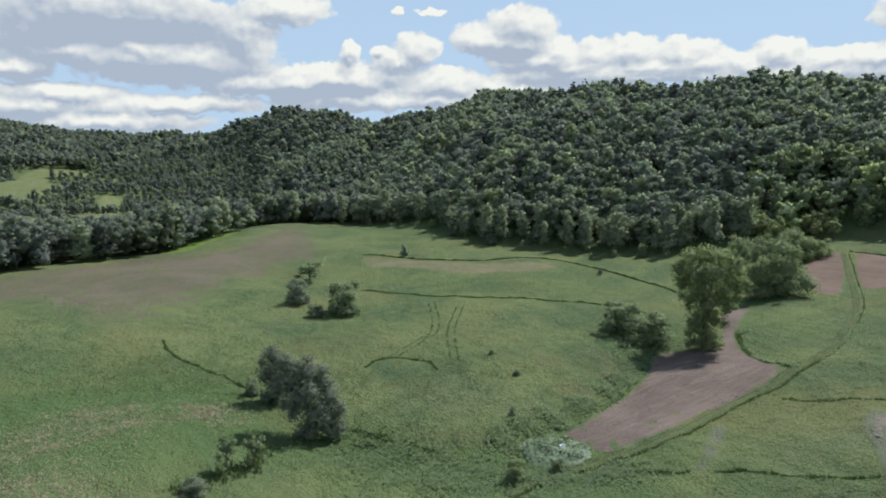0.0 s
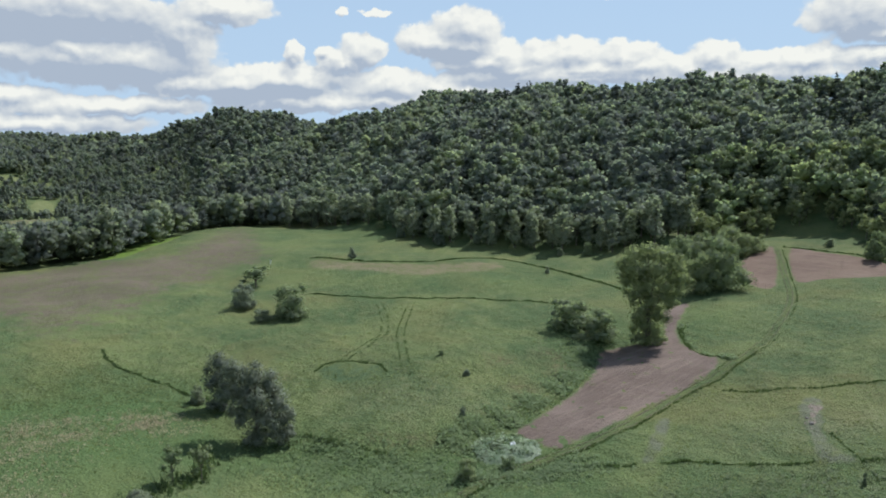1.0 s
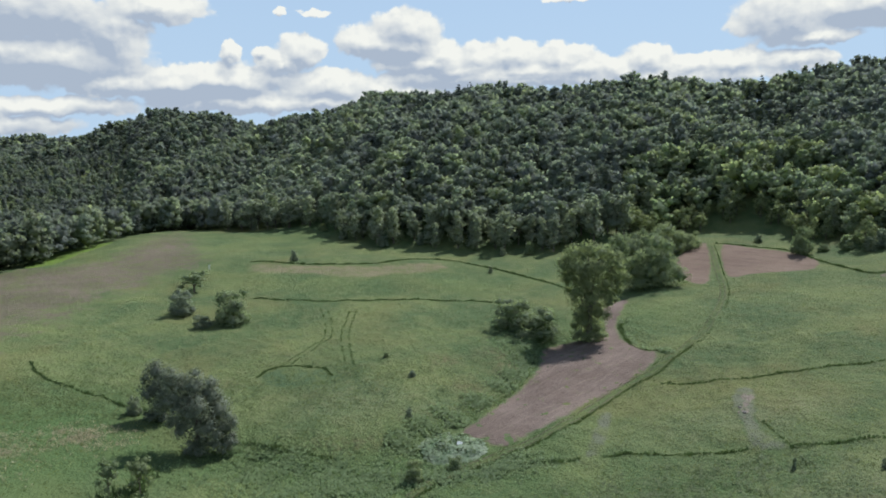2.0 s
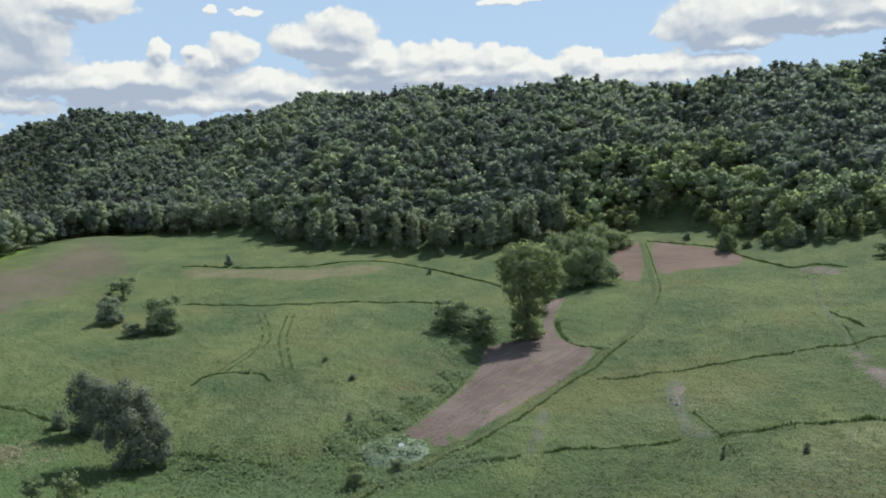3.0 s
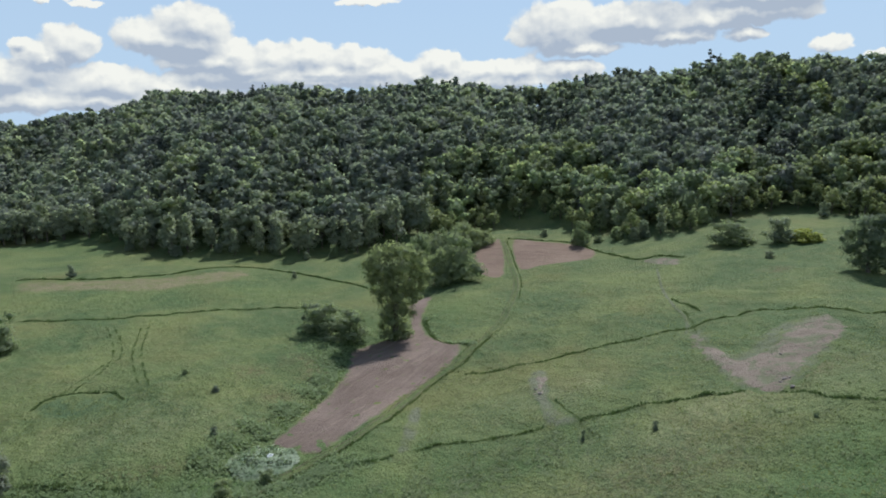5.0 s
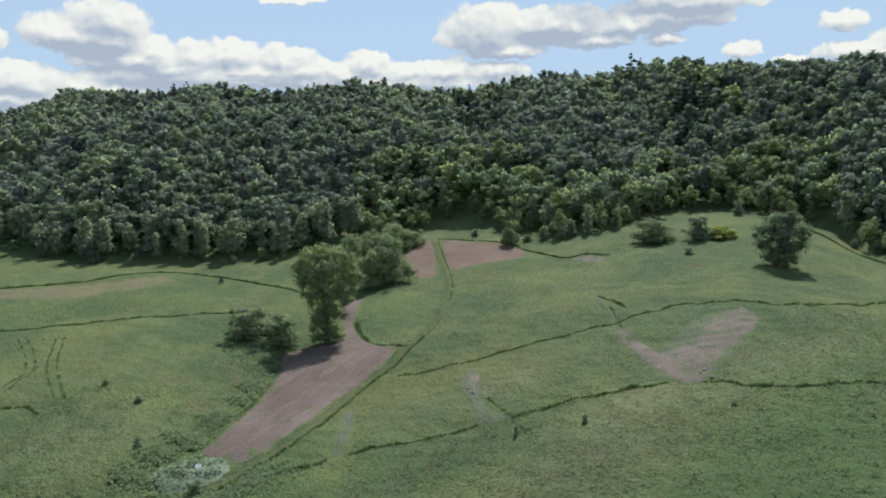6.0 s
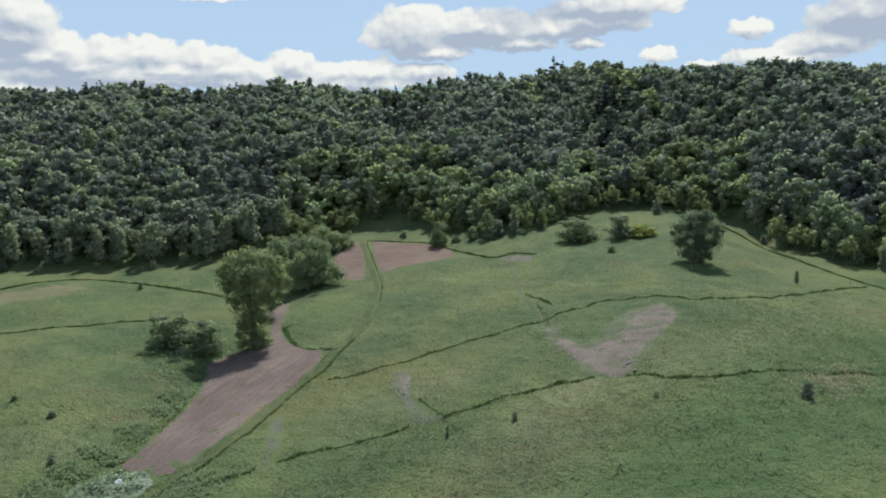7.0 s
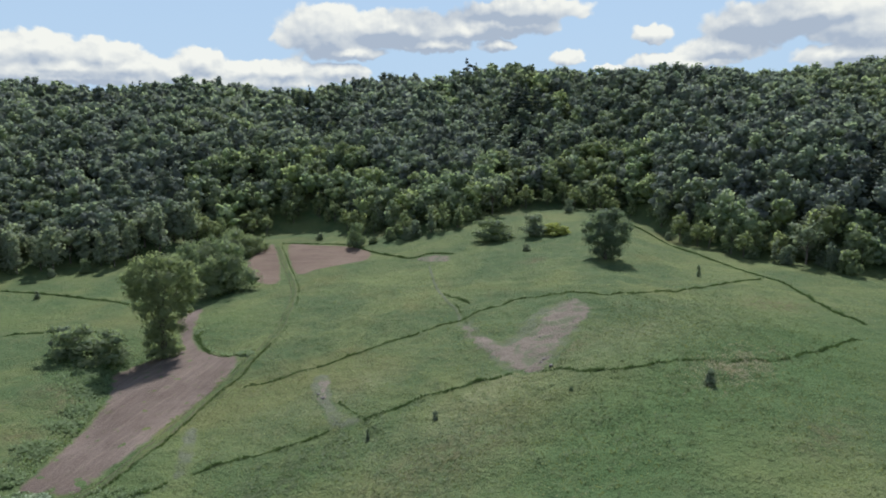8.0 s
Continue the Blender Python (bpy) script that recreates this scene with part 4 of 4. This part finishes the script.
MOUND = [(11.8, 102.3), (13.8, 105.9), (17.3, 107.4), (20.7, 106.0), (22.5, 101.0), (22.1, 97.3), (18.8, 95.4), (14.8, 96.9), (12.6, 99.5)]
BRIGHT = [(-104.8, 247.6), (-104.3, 275.7), (-94.6, 296.4), (-88.6, 296.8), (-91.1, 270.5), (-96.0, 247.7)]
L1 = [(-60.0, 141.8), (-55.8, 134.6), (-47.5, 127.4), (-40.6, 122.7), (-35.2, 118.4), (-29.6, 115.8)]
L2 = [(-18.3, 107.2), (-13.4, 105.7), (-8.7, 103.6), (-4.1, 101.7), (-1.8, 101.0)]
L2b = [(-1.4, 97.2), (1.9, 96.7)]
L3 = [(-34.0, 79.0), (-32.4, 82.1), (-29.7, 85.2), (-27.1, 89.0), (-27.0, 96.0)]
L4 = [(-23.7, 195.3), (-13.7, 192.5), (2.5, 188.7), (18.2, 186.4), (33.7, 185.0), (43.5, 180.3)]
L5 = [(-29.4, 244.2), (-21.1, 243.1), (-6.7, 234.7), (13.0, 235.4), (27.7, 244.2), (41.9, 243.7), (51.2, 230.1), (57.5, 217.0), (62.5, 203.1), (66.2, 191.4)]
LANE = [(8.8, 87.1), (17.6, 93.6), (26.8, 97.4), (37.2, 103.0), (49.7, 113.6), (60.9, 120.8), (74.0, 131.9), (88.0, 146.6), (103.7, 167.8), (114.8, 188.0), (135.1, 228.6)]
L7 = [(58.8, 114.0), (65.6, 111.1), (76.3, 107.7), (88.9, 105.2), (100.5, 100.3), (111.5, 98.8), (121.4, 95.6), (124.8, 81.3), (134.8, 73.4), (152.9, 69.0), (174.7, 65.2)]
L8a = [(38.3, 90.7), (44.4, 89.0), (50.2, 85.9), (56.8, 83.8)]
L8b = [(61.4, 80.5), (68.8, 79.0), (75.3, 75.3), (81.3, 70.7), (83.1, 69.3)]
L8c = [(85.3, 64.6), (86.3, 55.8), (90.8, 50.8), (98.5, 45.6), (105.9, 40.0), (114.9, 35.6), (134.4, 32.6)]
L9 = [(26.4, 91.8), (30.7, 91.5), (34.8, 91.6)]
L10 = [(221.1, 130.5), (210.0, 113.1), (199.6, 96.1), (188.4, 79.0), (178.9, 67.6), (172.1, 56.9), (152.6, 43.7), (145.7, 34.6)]
L11 = [(138.5, 230.3), (145.3, 217.4), (149.6, 201.8), (145.7, 174.7), (145.4, 163.1), (150.3, 160.3), (151.7, 151.3)]
L12 = [(116.2, 118.9), (114.3, 113.1), (112.5, 106.7)]
BANK = [(10.7, 102.9), (14.4, 107.0), (19.2, 110.8), (25.7, 116.4), (32.2, 122.3), (35.7, 126.8), (39.3, 134.9)]
ARC = [(-16.0, 133.3), (-13.5, 137.3), (-7.7, 138.0), (-3.5, 136.0), (-1.5, 131.0)]
RUT = [(-3.5, 182.5), (-2.1, 168.5), (-2.6, 156.5), (-5.7, 149.9), (-10.2, 140.4), (-12.7, 135.1)]
RUTb = [(4.1, 176.5), (2.1, 162.2), (1.6, 150.2), (2.4, 132.2)]
L16 = [(68.2, 154.6), (63.6, 138.9), (63.9, 133.2), (67.4, 129.8)]
L17 = [(63.8, 90.5), (62.7, 85.8), (61.4, 80.8)]
L18 = [(110.0, 108.8), (105.1, 101.4), (100.3, 95.9)]
patch("ploughed_field", PLOUGH, SOIL, "bare ploughed brown soil in a strip along the gully", "field")
patch("tilled_plot", TILLED_A, TILLED, "small brown tilled plot beside the grass lane", "field")
patch("tilled_plot", TILLED_B, TILLED, "brown tilled plot with furrows across the lane", "field")
patch("hay_field", STUBBLE, STUBBLE_M, "dry pinkish-brown hay field on the rounded hill", "field", 3.0, 0.1, 3.0, 20.0)
patch("hay_strip", HAYSTRIP, HAY_DULL, "dry tan hay strip below the woods", "field", 2.0, 0.09, 1.5, 5.0)
patch("bare_patch", BARE_A, BARE, "pale bare earth patch in the grass", "earth", 0.9, 0.08, 0.6, 1.1)
patch("grass_swath", SWATH_B, SPARSE, "pale flattened strip of thin grass", "grass", 1.0, 0.07)
patch("grass_swath", SWATH_A, SPARSE, "flattened pale grey-green grass", "grass", 1.0, 0.07)
patch("grass_swath", SWATH_C, SPARSE, "thin grey-green grass round the bare earth", "grass", 1.0, 0.04, 1.0, 3.0)
patch("bare_patch", BARE_B, BARE, "hooked patch of pale bare earth with thin grass", "earth", 0.9, 0.07, 1.2, 1.6)
patch("bare_patch", BARE_C, BARE, "small pale bare patch under a bank", "earth", 1.0, 0.09, 0.6, 1.5)
patch("ring_of_rank_grass", RING, REED, "round bluish-green patch of rank grass", "grass", 1.2, 0.08, 0.5, 3.0)
patch("mown_strip", BRIGHT, FRESH, "bright green mown strip along the hay field", "grass", 2.0, 0.12)


def ribbon(name, pts, width, mat, label, lift=0.08):
    """A worn strip that follows the ground."""
    line = smooth_line(pts, 1.0)
    v, f = [], []
    for i, p in enumerate(line):
        d = (line[min(i + 1, len(line) - 1)] - line[max(i - 1, 0)]).normalized()
        s = Vector((-d.y, d.x, 0))
        for k in range(4):
            q = p + s * width * ((k / 3 - 0.5) + 0.12 * noise.noise(p * 0.6 + Vector((k * 5, 0, 0))))
            v.append((q.x, q.y, float(ground(q.x, q.y)) + (lift if k in (1, 2) else -0.04)))
    for i in range(len(line) - 1):
        for k in range(3):
            f.append((i * 4 + k, (i + 1) * 4 + k, (i + 1) * 4 + k + 1, i * 4 + k + 1))
    me = mesh_of(name, v, f, mat, floats={"rim": np.tile([0, 1, 1, 0], len(line))})
    if me.polygons[0].normal.z < 0:
        me.flip_normals()
    return tagged(new(name, smooth(me)), label, "path", kind="structure")


def offset(pts, d):
    """The line moved d metres to its left."""
    line = smooth_line(pts, 4.0)
    out = []
    for i, p in enumerate(line):
        t = (line[min(i + 1, len(line) - 1)] - line[max(i - 1, 0)]).normalized()
        out.append((p.x - t.y * d, p.y + t.x * d))
    return out


ribbon("grass_lane", LANE, 1.7, LANE_M, "worn grass lane past the ploughed field")


def tufts(name, x, y, high, spread, mat, label, tint, blades=4, seed=0, category="grass", soft=False):
    """Blades of grass standing in bunches at the places given: one mesh."""
    rg = np.random.default_rng(seed)
    n = len(x)
    z = ground(x, y)
    P = np.repeat(np.stack([x, y, z - 0.05], 1), blades, 0)
    m = n * blades
    a = rg.uniform(0, 6.28, m)
    P[:, 0] += rg.normal(0, 1, m) * np.repeat(spread, blades) * 0.5
    P[:, 1] += rg.normal(0, 1, m) * np.repeat(spread, blades) * 0.5
    w = np.repeat(spread, blades) * rg.uniform(0.25, 0.5, m)
    hh = np.repeat(high, blades) * rg.uniform(0.6, 1.15, m)
    side = np.stack([np.cos(a), np.sin(a), 0 * a], 1) * w[:, None]
    tip = P + np.stack([rg.normal(0, 0.3, m) * hh, rg.normal(0, 0.3, m) * hh, hh], 1)
    v = np.stack([P - side, P + side, tip], 1).reshape(-1, 3)
    t = np.repeat(np.clip(np.repeat(tint, blades) + rg.uniform(-0.15, 0.15, m), 0, 1), 3)
    me = mesh_of(name, v, np.arange(3 * m).reshape(-1, 3), mat, floats={"tint": t})
    if soft:
        up = np.tile([0.0, 0.0, 1.0], (len(v), 1)) + rg.normal(0, 0.22, (len(v), 3))
        smooth(me).normals_split_custom_set_from_vertices((up / np.linalg.norm(up, axis=1, keepdims=True)).tolist())
    ob = new(name, me)
    return tagged(ob, label, category, kind="stuff")


def margin(pts, high, wide, label, per_metre=9, tint=0.1, seed=1, name="grass_margin", mat=None):
    """A strip of taller uncut grass along a line."""
    rg = np.random.default_rng(seed)
    line = smooth_line(pts, 0.25)
    n = max(8, int(len(line) * 0.25 * per_metre))
    k = rg.integers(0, len(line), n)
    x = np.array([line[i].x for i in k]) + rg.normal(0, wide * 0.5, n)
    y = np.array([line[i].y for i in k]) + rg.normal(0, wide * 0.5, n)
    vary = (0.7 + 0.5 * np.abs(np.sin(x * 0.31 + 1.3 * np.sin(y * 0.23)))) * (0.95 + 0.25 * np.sin(x * 1.1 - y * 0.9)) * rg.uniform(0.6, 1.4, n)
    return tufts(name, x, y, high * vary, np.full(n, 0.26), mat or MARGIN, label, np.full(n, tint), 4, seed, soft=mat is not None)


for i, (pts, high, wide) in enumerate(((L1, 0.42, 0.22), (L2, 0.5, 0.6), (L2b, 0.4, 0.4), (L3, 1.0, 1.5), (L4, 0.45, 0.3), (L5, 0.55, 0.35), (L7, 0.42, 0.22), (L8a, 0.4, 0.22), (L8b, 0.45, 0.25), (L8c, 0.4, 0.25), (L9, 0.4, 0.3), (L10, 0.5, 0.3), (L11, 0.55, 0.35), (L12, 0.45, 0.3), (ARC, 0.4, 0.25), (L16, 0.4, 0.5), (L17, 0.16, 0.2), (L18, 0.25, 0.4))):
    margin(pts, high, wide, "line of taller dark uncut grass across the pasture", 11, 0.05, i + 1)
margin(BANK, 0.3, 2.2, "rank green weeds on the bank of the gully", 20, 0.65, 60, "bank_weeds", LUSH)
for i, pts in enumerate((RUT, RUTb)):
    for d in (-0.85, 0.85):
        margin([(x + d, y) for x, y in pts], 0.13, 0.12, "faint wheel rut with uneven grass", 9, 0.1, 80 + i + int(d > 0) * 5, "wheel_rut")
ribbon("worn_trace", TRACE, 1.0, SPARSE, "faint pale trace worn through the grass")
for d in (-0.45, 0.75):
    ribbon("wheel_track", offset(LANE, d), 0.5, TRACK_M, "worn pale wheel track in the grass lane", 0.13)
margin(offset(LANE[:7], -1.0), 0.34, 0.25, "dark grass verge along the lane", 8, 0.1, 40)
margin(offset(LANE[:7], 1.4), 0.12, 0.3, "low grass verge along the lane", 7, 0.3, 41)
margin(offset(LANE[6:], -1.5), 0.18, 0.2, "thin grass verge along the lane", 6, 0.2, 42)

# meadow grass, thick in the foreground
FREE = (PLOUGH, TILLED_A, TILLED_B, BARE_A, BARE_B, BARE_C, MOUND)


def meadow(seed, count, r0, r1, high, spread, name, tint, power=1.0):
    rg = np.random.default_rng(seed)
    b = np.radians(rg.uniform(-36, 80, count))
    r = r0 + (r1 - r0) * rg.uniform(0, 1, count) ** power
    x, y = r * np.sin(b), r * np.cos(b)
    keep = r < np.interp(np.degrees(b), RIM_B, RIM_R) + 2
    for p in FREE:
        keep &= ~inside(x, y, p)
    keep &= 0.5 + 0.5 * patchy(x, y, 9.0, 3.0) + rg.uniform(-0.5, 0.5, count) > 0.25
    keep &= ~(inside(x, y, STUBBLE) & (rg.uniform(0, 1, count) > 0.15))
    x, y = x[keep], y[keep]
    n = len(x)
    return tufts(name, x, y, high * rg.uniform(0.5, 1.2, n), np.full(n, spread), BLADE, "thick meadow grass and weeds of the pasture", np.clip(tint + 0.3 * patchy(x, y, 14.0, 1.0) + 0.1 * rg.normal(0, 1, n), 0, 1), 3, seed, soft=True)


meadow(50, 45000, 70, 135, 0.15, 0.34, "meadow_grass", 0.5)
meadow(51, 20000, 125, 240, 0.16, 0.45, "meadow_grass", 0.5)

# pale weeds heaped by the end of the ploughed field
def weed_mound():
    rg = np.random.default_rng(77)
    cx, cy = np.mean([p[0] for p in MOUND]), np.mean([p[1] for p in MOUND])
    xs, ys = rg.uniform(cx - 7, cx + 7, 5200), rg.uniform(cy - 6, cy + 6, 5200)
    k = inside(xs, ys, MOUND)
    xs, ys = xs[k], ys[k]
    d = np.hypot((xs - cx) / 5.6, (ys - cy) / 4.8)
    rise = 1.0 * np.clip(1 - d ** 2, 0, 1) * (0.7 + 0.3 * np.sin(xs * 1.3) * np.cos(ys * 1.1))
    c = np.stack([xs, ys, ground(xs, ys) + rise * rg.uniform(0.75, 1.1, len(xs)) + 0.08], 1)
    nrm = np.stack([(xs - cx) * 0.1, (ys - cy) * 0.1, np.ones(len(xs))], 1)
    v, f, soft = quads_on(rg, c, nrm, 0.34)
    t = np.repeat(np.clip(0.45 + 0.35 * patchy(xs, ys, 1.4) + rg.uniform(-0.2, 0.2, len(xs)), 0, 1), 4)
    return tagged(new("weed_mound", fix_faces("weed_mound", v, f, WEED, {"tint": t}, soft)), "low mound of pale green-white weeds beside the ploughed field", "weeds", kind="stuff")


weed_mound()

# ---- far fields in the side valley, seen between the woods ----
for cb, cr, wide, deep in CLEARINGS:
    c, s = math.cos(radians(cb)), math.sin(radians(cb))
    pts = []
    for i in range(14):
        a = 2 * math.pi * i / 14
        u, v = wide * 1.02 * math.cos(a), cr + deep * 1.02 * math.sin(a)
        pts.append((round(u * c + v * s, 1), round(-u * s + v * c, 1)))
    patch("far_field", pts, FAR_FIELD if cr > 520 else HAY_DULL, "pale green hay field among far woods" if cr > 520 else "grey-tan fallow strip among far woods", "field", 7.0, 0.5, 1.0, 4.0)

# ---- conifers that stand out on the ridge and the slope ----
PINES = [(46.4, 452, 22.2), (40.6, 452, 16.2), (41.2, 458, 16.2), (47.0, 455, 18.3), (50.4, 385, 25.0), (51.1, 380, 24.0), (50.0, 375, 22.5), (51.8, 378, 21.0), (21.0, 478, 18.4), (20.5, 474, 17.5), (21.5, 482, 17.1), (37.8, 455, 14.7)]
pine_protos = [tree("pine_tree", 300 + i, "pine", 17.0, 900, 0.6, LEAF_PINE, "tall dark pine rising above the forest", "tree", "pines on the ridge", girth=0.28, trunk_to=0.97) for i in range(2)]
for i, (b, r, h) in enumerate(PINES):
    x, y = r * math.sin(radians(b)), r * math.cos(radians(b))
    ob = stand(pine_protos[i], x, y, i * 40) if i < 2 else set_out(pine_protos[i % 2], x, y, i * 67)
    ob.scale = (h / 17.0 * 1.15, h / 17.0 * 1.15, h / 17.0)

# ---- brush along the foot of the woods ----
EXTRA = [(-4.7, 304.7, 4.6), (3.8, 283.0, 4.7), (14.4, 284.4, 4.3), (18.8, 268.8, 5.8), (26.5, 274.2, 3.7), (33.6, 267.1, 4.0), (-66.2, 413.0, 7.6), (62.2, 247.5, 3.0), (71.6, 244.2, 3.8), (150.9, 223.6, 3.6), (160.7, 192.5, 4.6), (165.9, 184.3, 4.9), (53.6, 259.0, 3.1), (213.9, 111.1, 2.8), (214.0, 104.1, 3.2), (206.8, 61.5, 4.0), (202.4, 53.1, 6.3), (203.7, 57.7, 5.3), (204.7, 79.3, 4.8), (202.8, 69.1, 5.4)]
brush = [tree("brush", 330 + i, "bush", 3.0, 420, 0.32, LEAF_OAK if i else LEAF_BRIGHT, "low leafy brush at the foot of the woods", "shrub", "brush along the woods", girth=0.06) for i in range(2)]
for i, (x, y, w) in enumerate(EXTRA):
    ob = stand(brush[i], x, y, i * 40) if i < 2 else set_out(brush[i % 2], x, y, i * 67)
    ob.scale = (w / 3.3, w / 3.3, w / 3.3 * (0.85 + 0.3 * (i % 3)))


# ---- stones in the bare patches ----
def stone(seed):
    bm = bmesh.new()
    bmesh.ops.create_icosphere(bm, subdivisions=2, radius=0.45)
    for v in bm.verts:
        k = 1 + 0.35 * noise.noise(v.co * 2.2 + Vector((seed, 0, 0)))
        v.co = Vector((v.co.x * 1.25, v.co.y, v.co.z * 0.7)) * k
    me = bpy.data.meshes.new("stone")
    bm.to_mesh(me)
    bm.free()
    me.materials.append(STONE)
    return tagged(new("stone", me), "dark grey field stone lying on bare earth", "stone", "stones in the bare patch")


for i, (x, y) in enumerate([(97.4, 76.3), (97.6, 74.9), (89.1, 67.4), (89.7, 67.0), (87.8, 67.0), (86.6, 64.1), (105.9, 73.2), (63.5, 96.2), (63.0, 94.1)]):
    ob = stone(i * 3.1)
    ob.matrix_basis = Matrix.LocRotScale((x, y, float(ground(x, y)) + 0.1), Euler((0, 0, i * 1.3)), (0.42 + 0.16 * (i % 3),) * 3)


# ---- a white tub lying on the weed mound ----
def tub():
    root = new("tub")
    tagged(root, "white plastic tub lying open among pale weeds", "tub")
    bm = bmesh.new()
    rings = []
    for z, r in ((0.0, 0.50), (0.22, 0.56), (0.42, 0.60), (0.46, 0.64), (0.46, 0.56), (0.40, 0.54), (0.06, 0.46)):
        rings.append([bm.verts.new((r * math.cos(a), r * 0.72 * math.sin(a), z)) for a in [2 * math.pi * k / 24 for k in range(24)]])
    for a, b in zip(rings, rings[1:]):
        for k in range(24):
            bm.faces.new((a[k], a[(k + 1) % 24], b[(k + 1) % 24], b[k]))
    bm.faces.new(rings[0][::-1])
    bm.faces.new(rings[-1])
    me = bpy.data.meshes.new("tub_body")
    bm.to_mesh(me)
    bm.free()
    me.materials.append(WHITE)
    part("body", smooth(me), root)
    hv, hf = tube([(0.58, 0, 0.40), (0.74, 0, 0.46), (0.76, 0.16, 0.46), (0.58, 0.18, 0.40)], [0.025] * 4, 6)
    part("handle", smooth(mesh_of("tub_handle", hv, hf, WHITE)), root)
    return root


tx, ty = 18.4, 101.3
tub().matrix_basis = pose(tx, ty, float(ground(tx, ty)) + 0.9, 30, 0, 20) @ Matrix.Scale(0.75, 4)


# ---- a pale marker by the hay field ----
def marker():
    root = new("marker_stake")
    tagged(root, "pale leaning marker stake in the grass", "stake")
    pv, pf = tube([(0, 0, -0.3), (0.1, 0, 0.6), (0.26, 0, 1.5)], [0.09, 0.085, 0.08], 8)
    part("post", smooth(mesh_of("marker_post", pv, pf, WHITE)), root)
    bm = bmesh.new()
    bmesh.ops.create_cube(bm, size=1.0)
    for v in bm.verts:
        v.co = Vector((v.co.x * 0.5 + 0.3, v.co.y * 0.06 - 0.1, v.co.z * 0.35 + 1.35))
    bmesh.ops.bevel(bm, geom=list(bm.edges), offset=0.012, segments=1, affect="EDGES")
    me = bpy.data.meshes.new("marker_plate")
    bm.to_mesh(me)
    bm.free()
    me.materials.append(WHITE)
    part("plate", me, root)
    return root


kx, ky = -41.6, 234.8
marker().matrix_basis = pose(kx, ky, float(ground(kx, ky)))


# ---- rank weeds in the damp gully, seed stalks on the dry rise ----
def weeds(name, seed, spots, count, high, size, mat, tint, label):
    rg = np.random.default_rng(seed)
    k = rg.integers(0, len(spots), count)
    sp = np.array(spots, float)[k]
    x = sp[:, 0] + rg.normal(0, 1, count) * sp[:, 2] * 0.6
    y = sp[:, 1] + rg.normal(0, 1, count) * sp[:, 3] * 0.6
    keep = 0.4 + 0.6 * patchy(x, y, 2.2, seed) + rg.uniform(-0.4, 0.4, count) > 0.2
    for p in FREE:
        keep &= ~inside(x, y, p)
    x, y = x[keep], y[keep]
    n, each = len(x), 5
    z = ground(x, y)
    c = np.repeat(np.stack([x, y, z], 1), each, 0)
    hh = np.repeat(high * rg.uniform(0.4, 1.2, n), each) * rg.uniform(0.2, 1.0, n * each)
    c[:, :2] += rg.normal(0, 0.22, (n * each, 2))
    c[:, 2] += hh
    v, f, soft = quads_on(rg, c, np.tile([0.0, -0.2, 1.0], (n * each, 1)), size)
    t = np.repeat(np.clip(tint + rg.uniform(-0.25, 0.25, n * each), 0, 1), 4)
    return tagged(new(name, fix_faces(name, v, f, mat, {"tint": t}, soft)), label, "weeds", kind="stuff")


weeds("gully_weeds", 91, [(8, 96, 12, 5), (-6, 100, 10, 4), (-12, 96, 10, 5), (22, 92, 8, 3), (40, 140, 5, 8), (48, 150, 7, 6), (62, 150, 3, 9), (0, 90, 12, 4)], 7000, 0.5, 0.2, LUSH, 0.3, "rank green weeds in the damp gully")
weeds("dry_stalks", 92, [(-54.4, 86.9, 9.0, 7.0), (-49.5, 97.4, 7.0, 6.0), (-48.2, 75.1, 9.0, 6.0), (-38.0, 105.4, 5.0, 4.0), (100.2, 40.2, 9.0, 4.0)], 4200, 0.45, 0.13, SEED, 0.5, "pale dry seed stalks standing in the grass")
weeds("meadow_forbs", 93, [(60, 60, 45, 14), (90, 40, 30, 16), (40, 78, 30, 6), (-10, 125, 30, 15), (85, 125, 30, 25), (120, 60, 25, 20), (-50, 120, 20, 20)], 15000, 0.3, 0.17, MARGIN, 0.4, "scattered leafy forbs in the meadow")
weeds("bank_brush", 94, [(x, y, 2.2, 2.2) for x, y in BANK] + [(x - 1.5, y + 1.5, 1.8, 1.8) for x, y in BANK] + [(x, y, 1.4, 1.4) for x, y in L16], 5200, 0.7, 0.24, LUSH, 0.5, "thick leafy weeds along the edge of the ploughed field")
weeds("gully_brush", 95, [(-14, 104, 5, 2), (-4, 98, 6, 2), (4, 95, 5, 2), (12, 92, 4, 2), (38, 134, 3, 4), (42, 142, 4, 4), (48, 152, 5, 5)], 1600, 0.6, 0.24, LUSH, 0.3, "green rank weeds in the wet hollow")
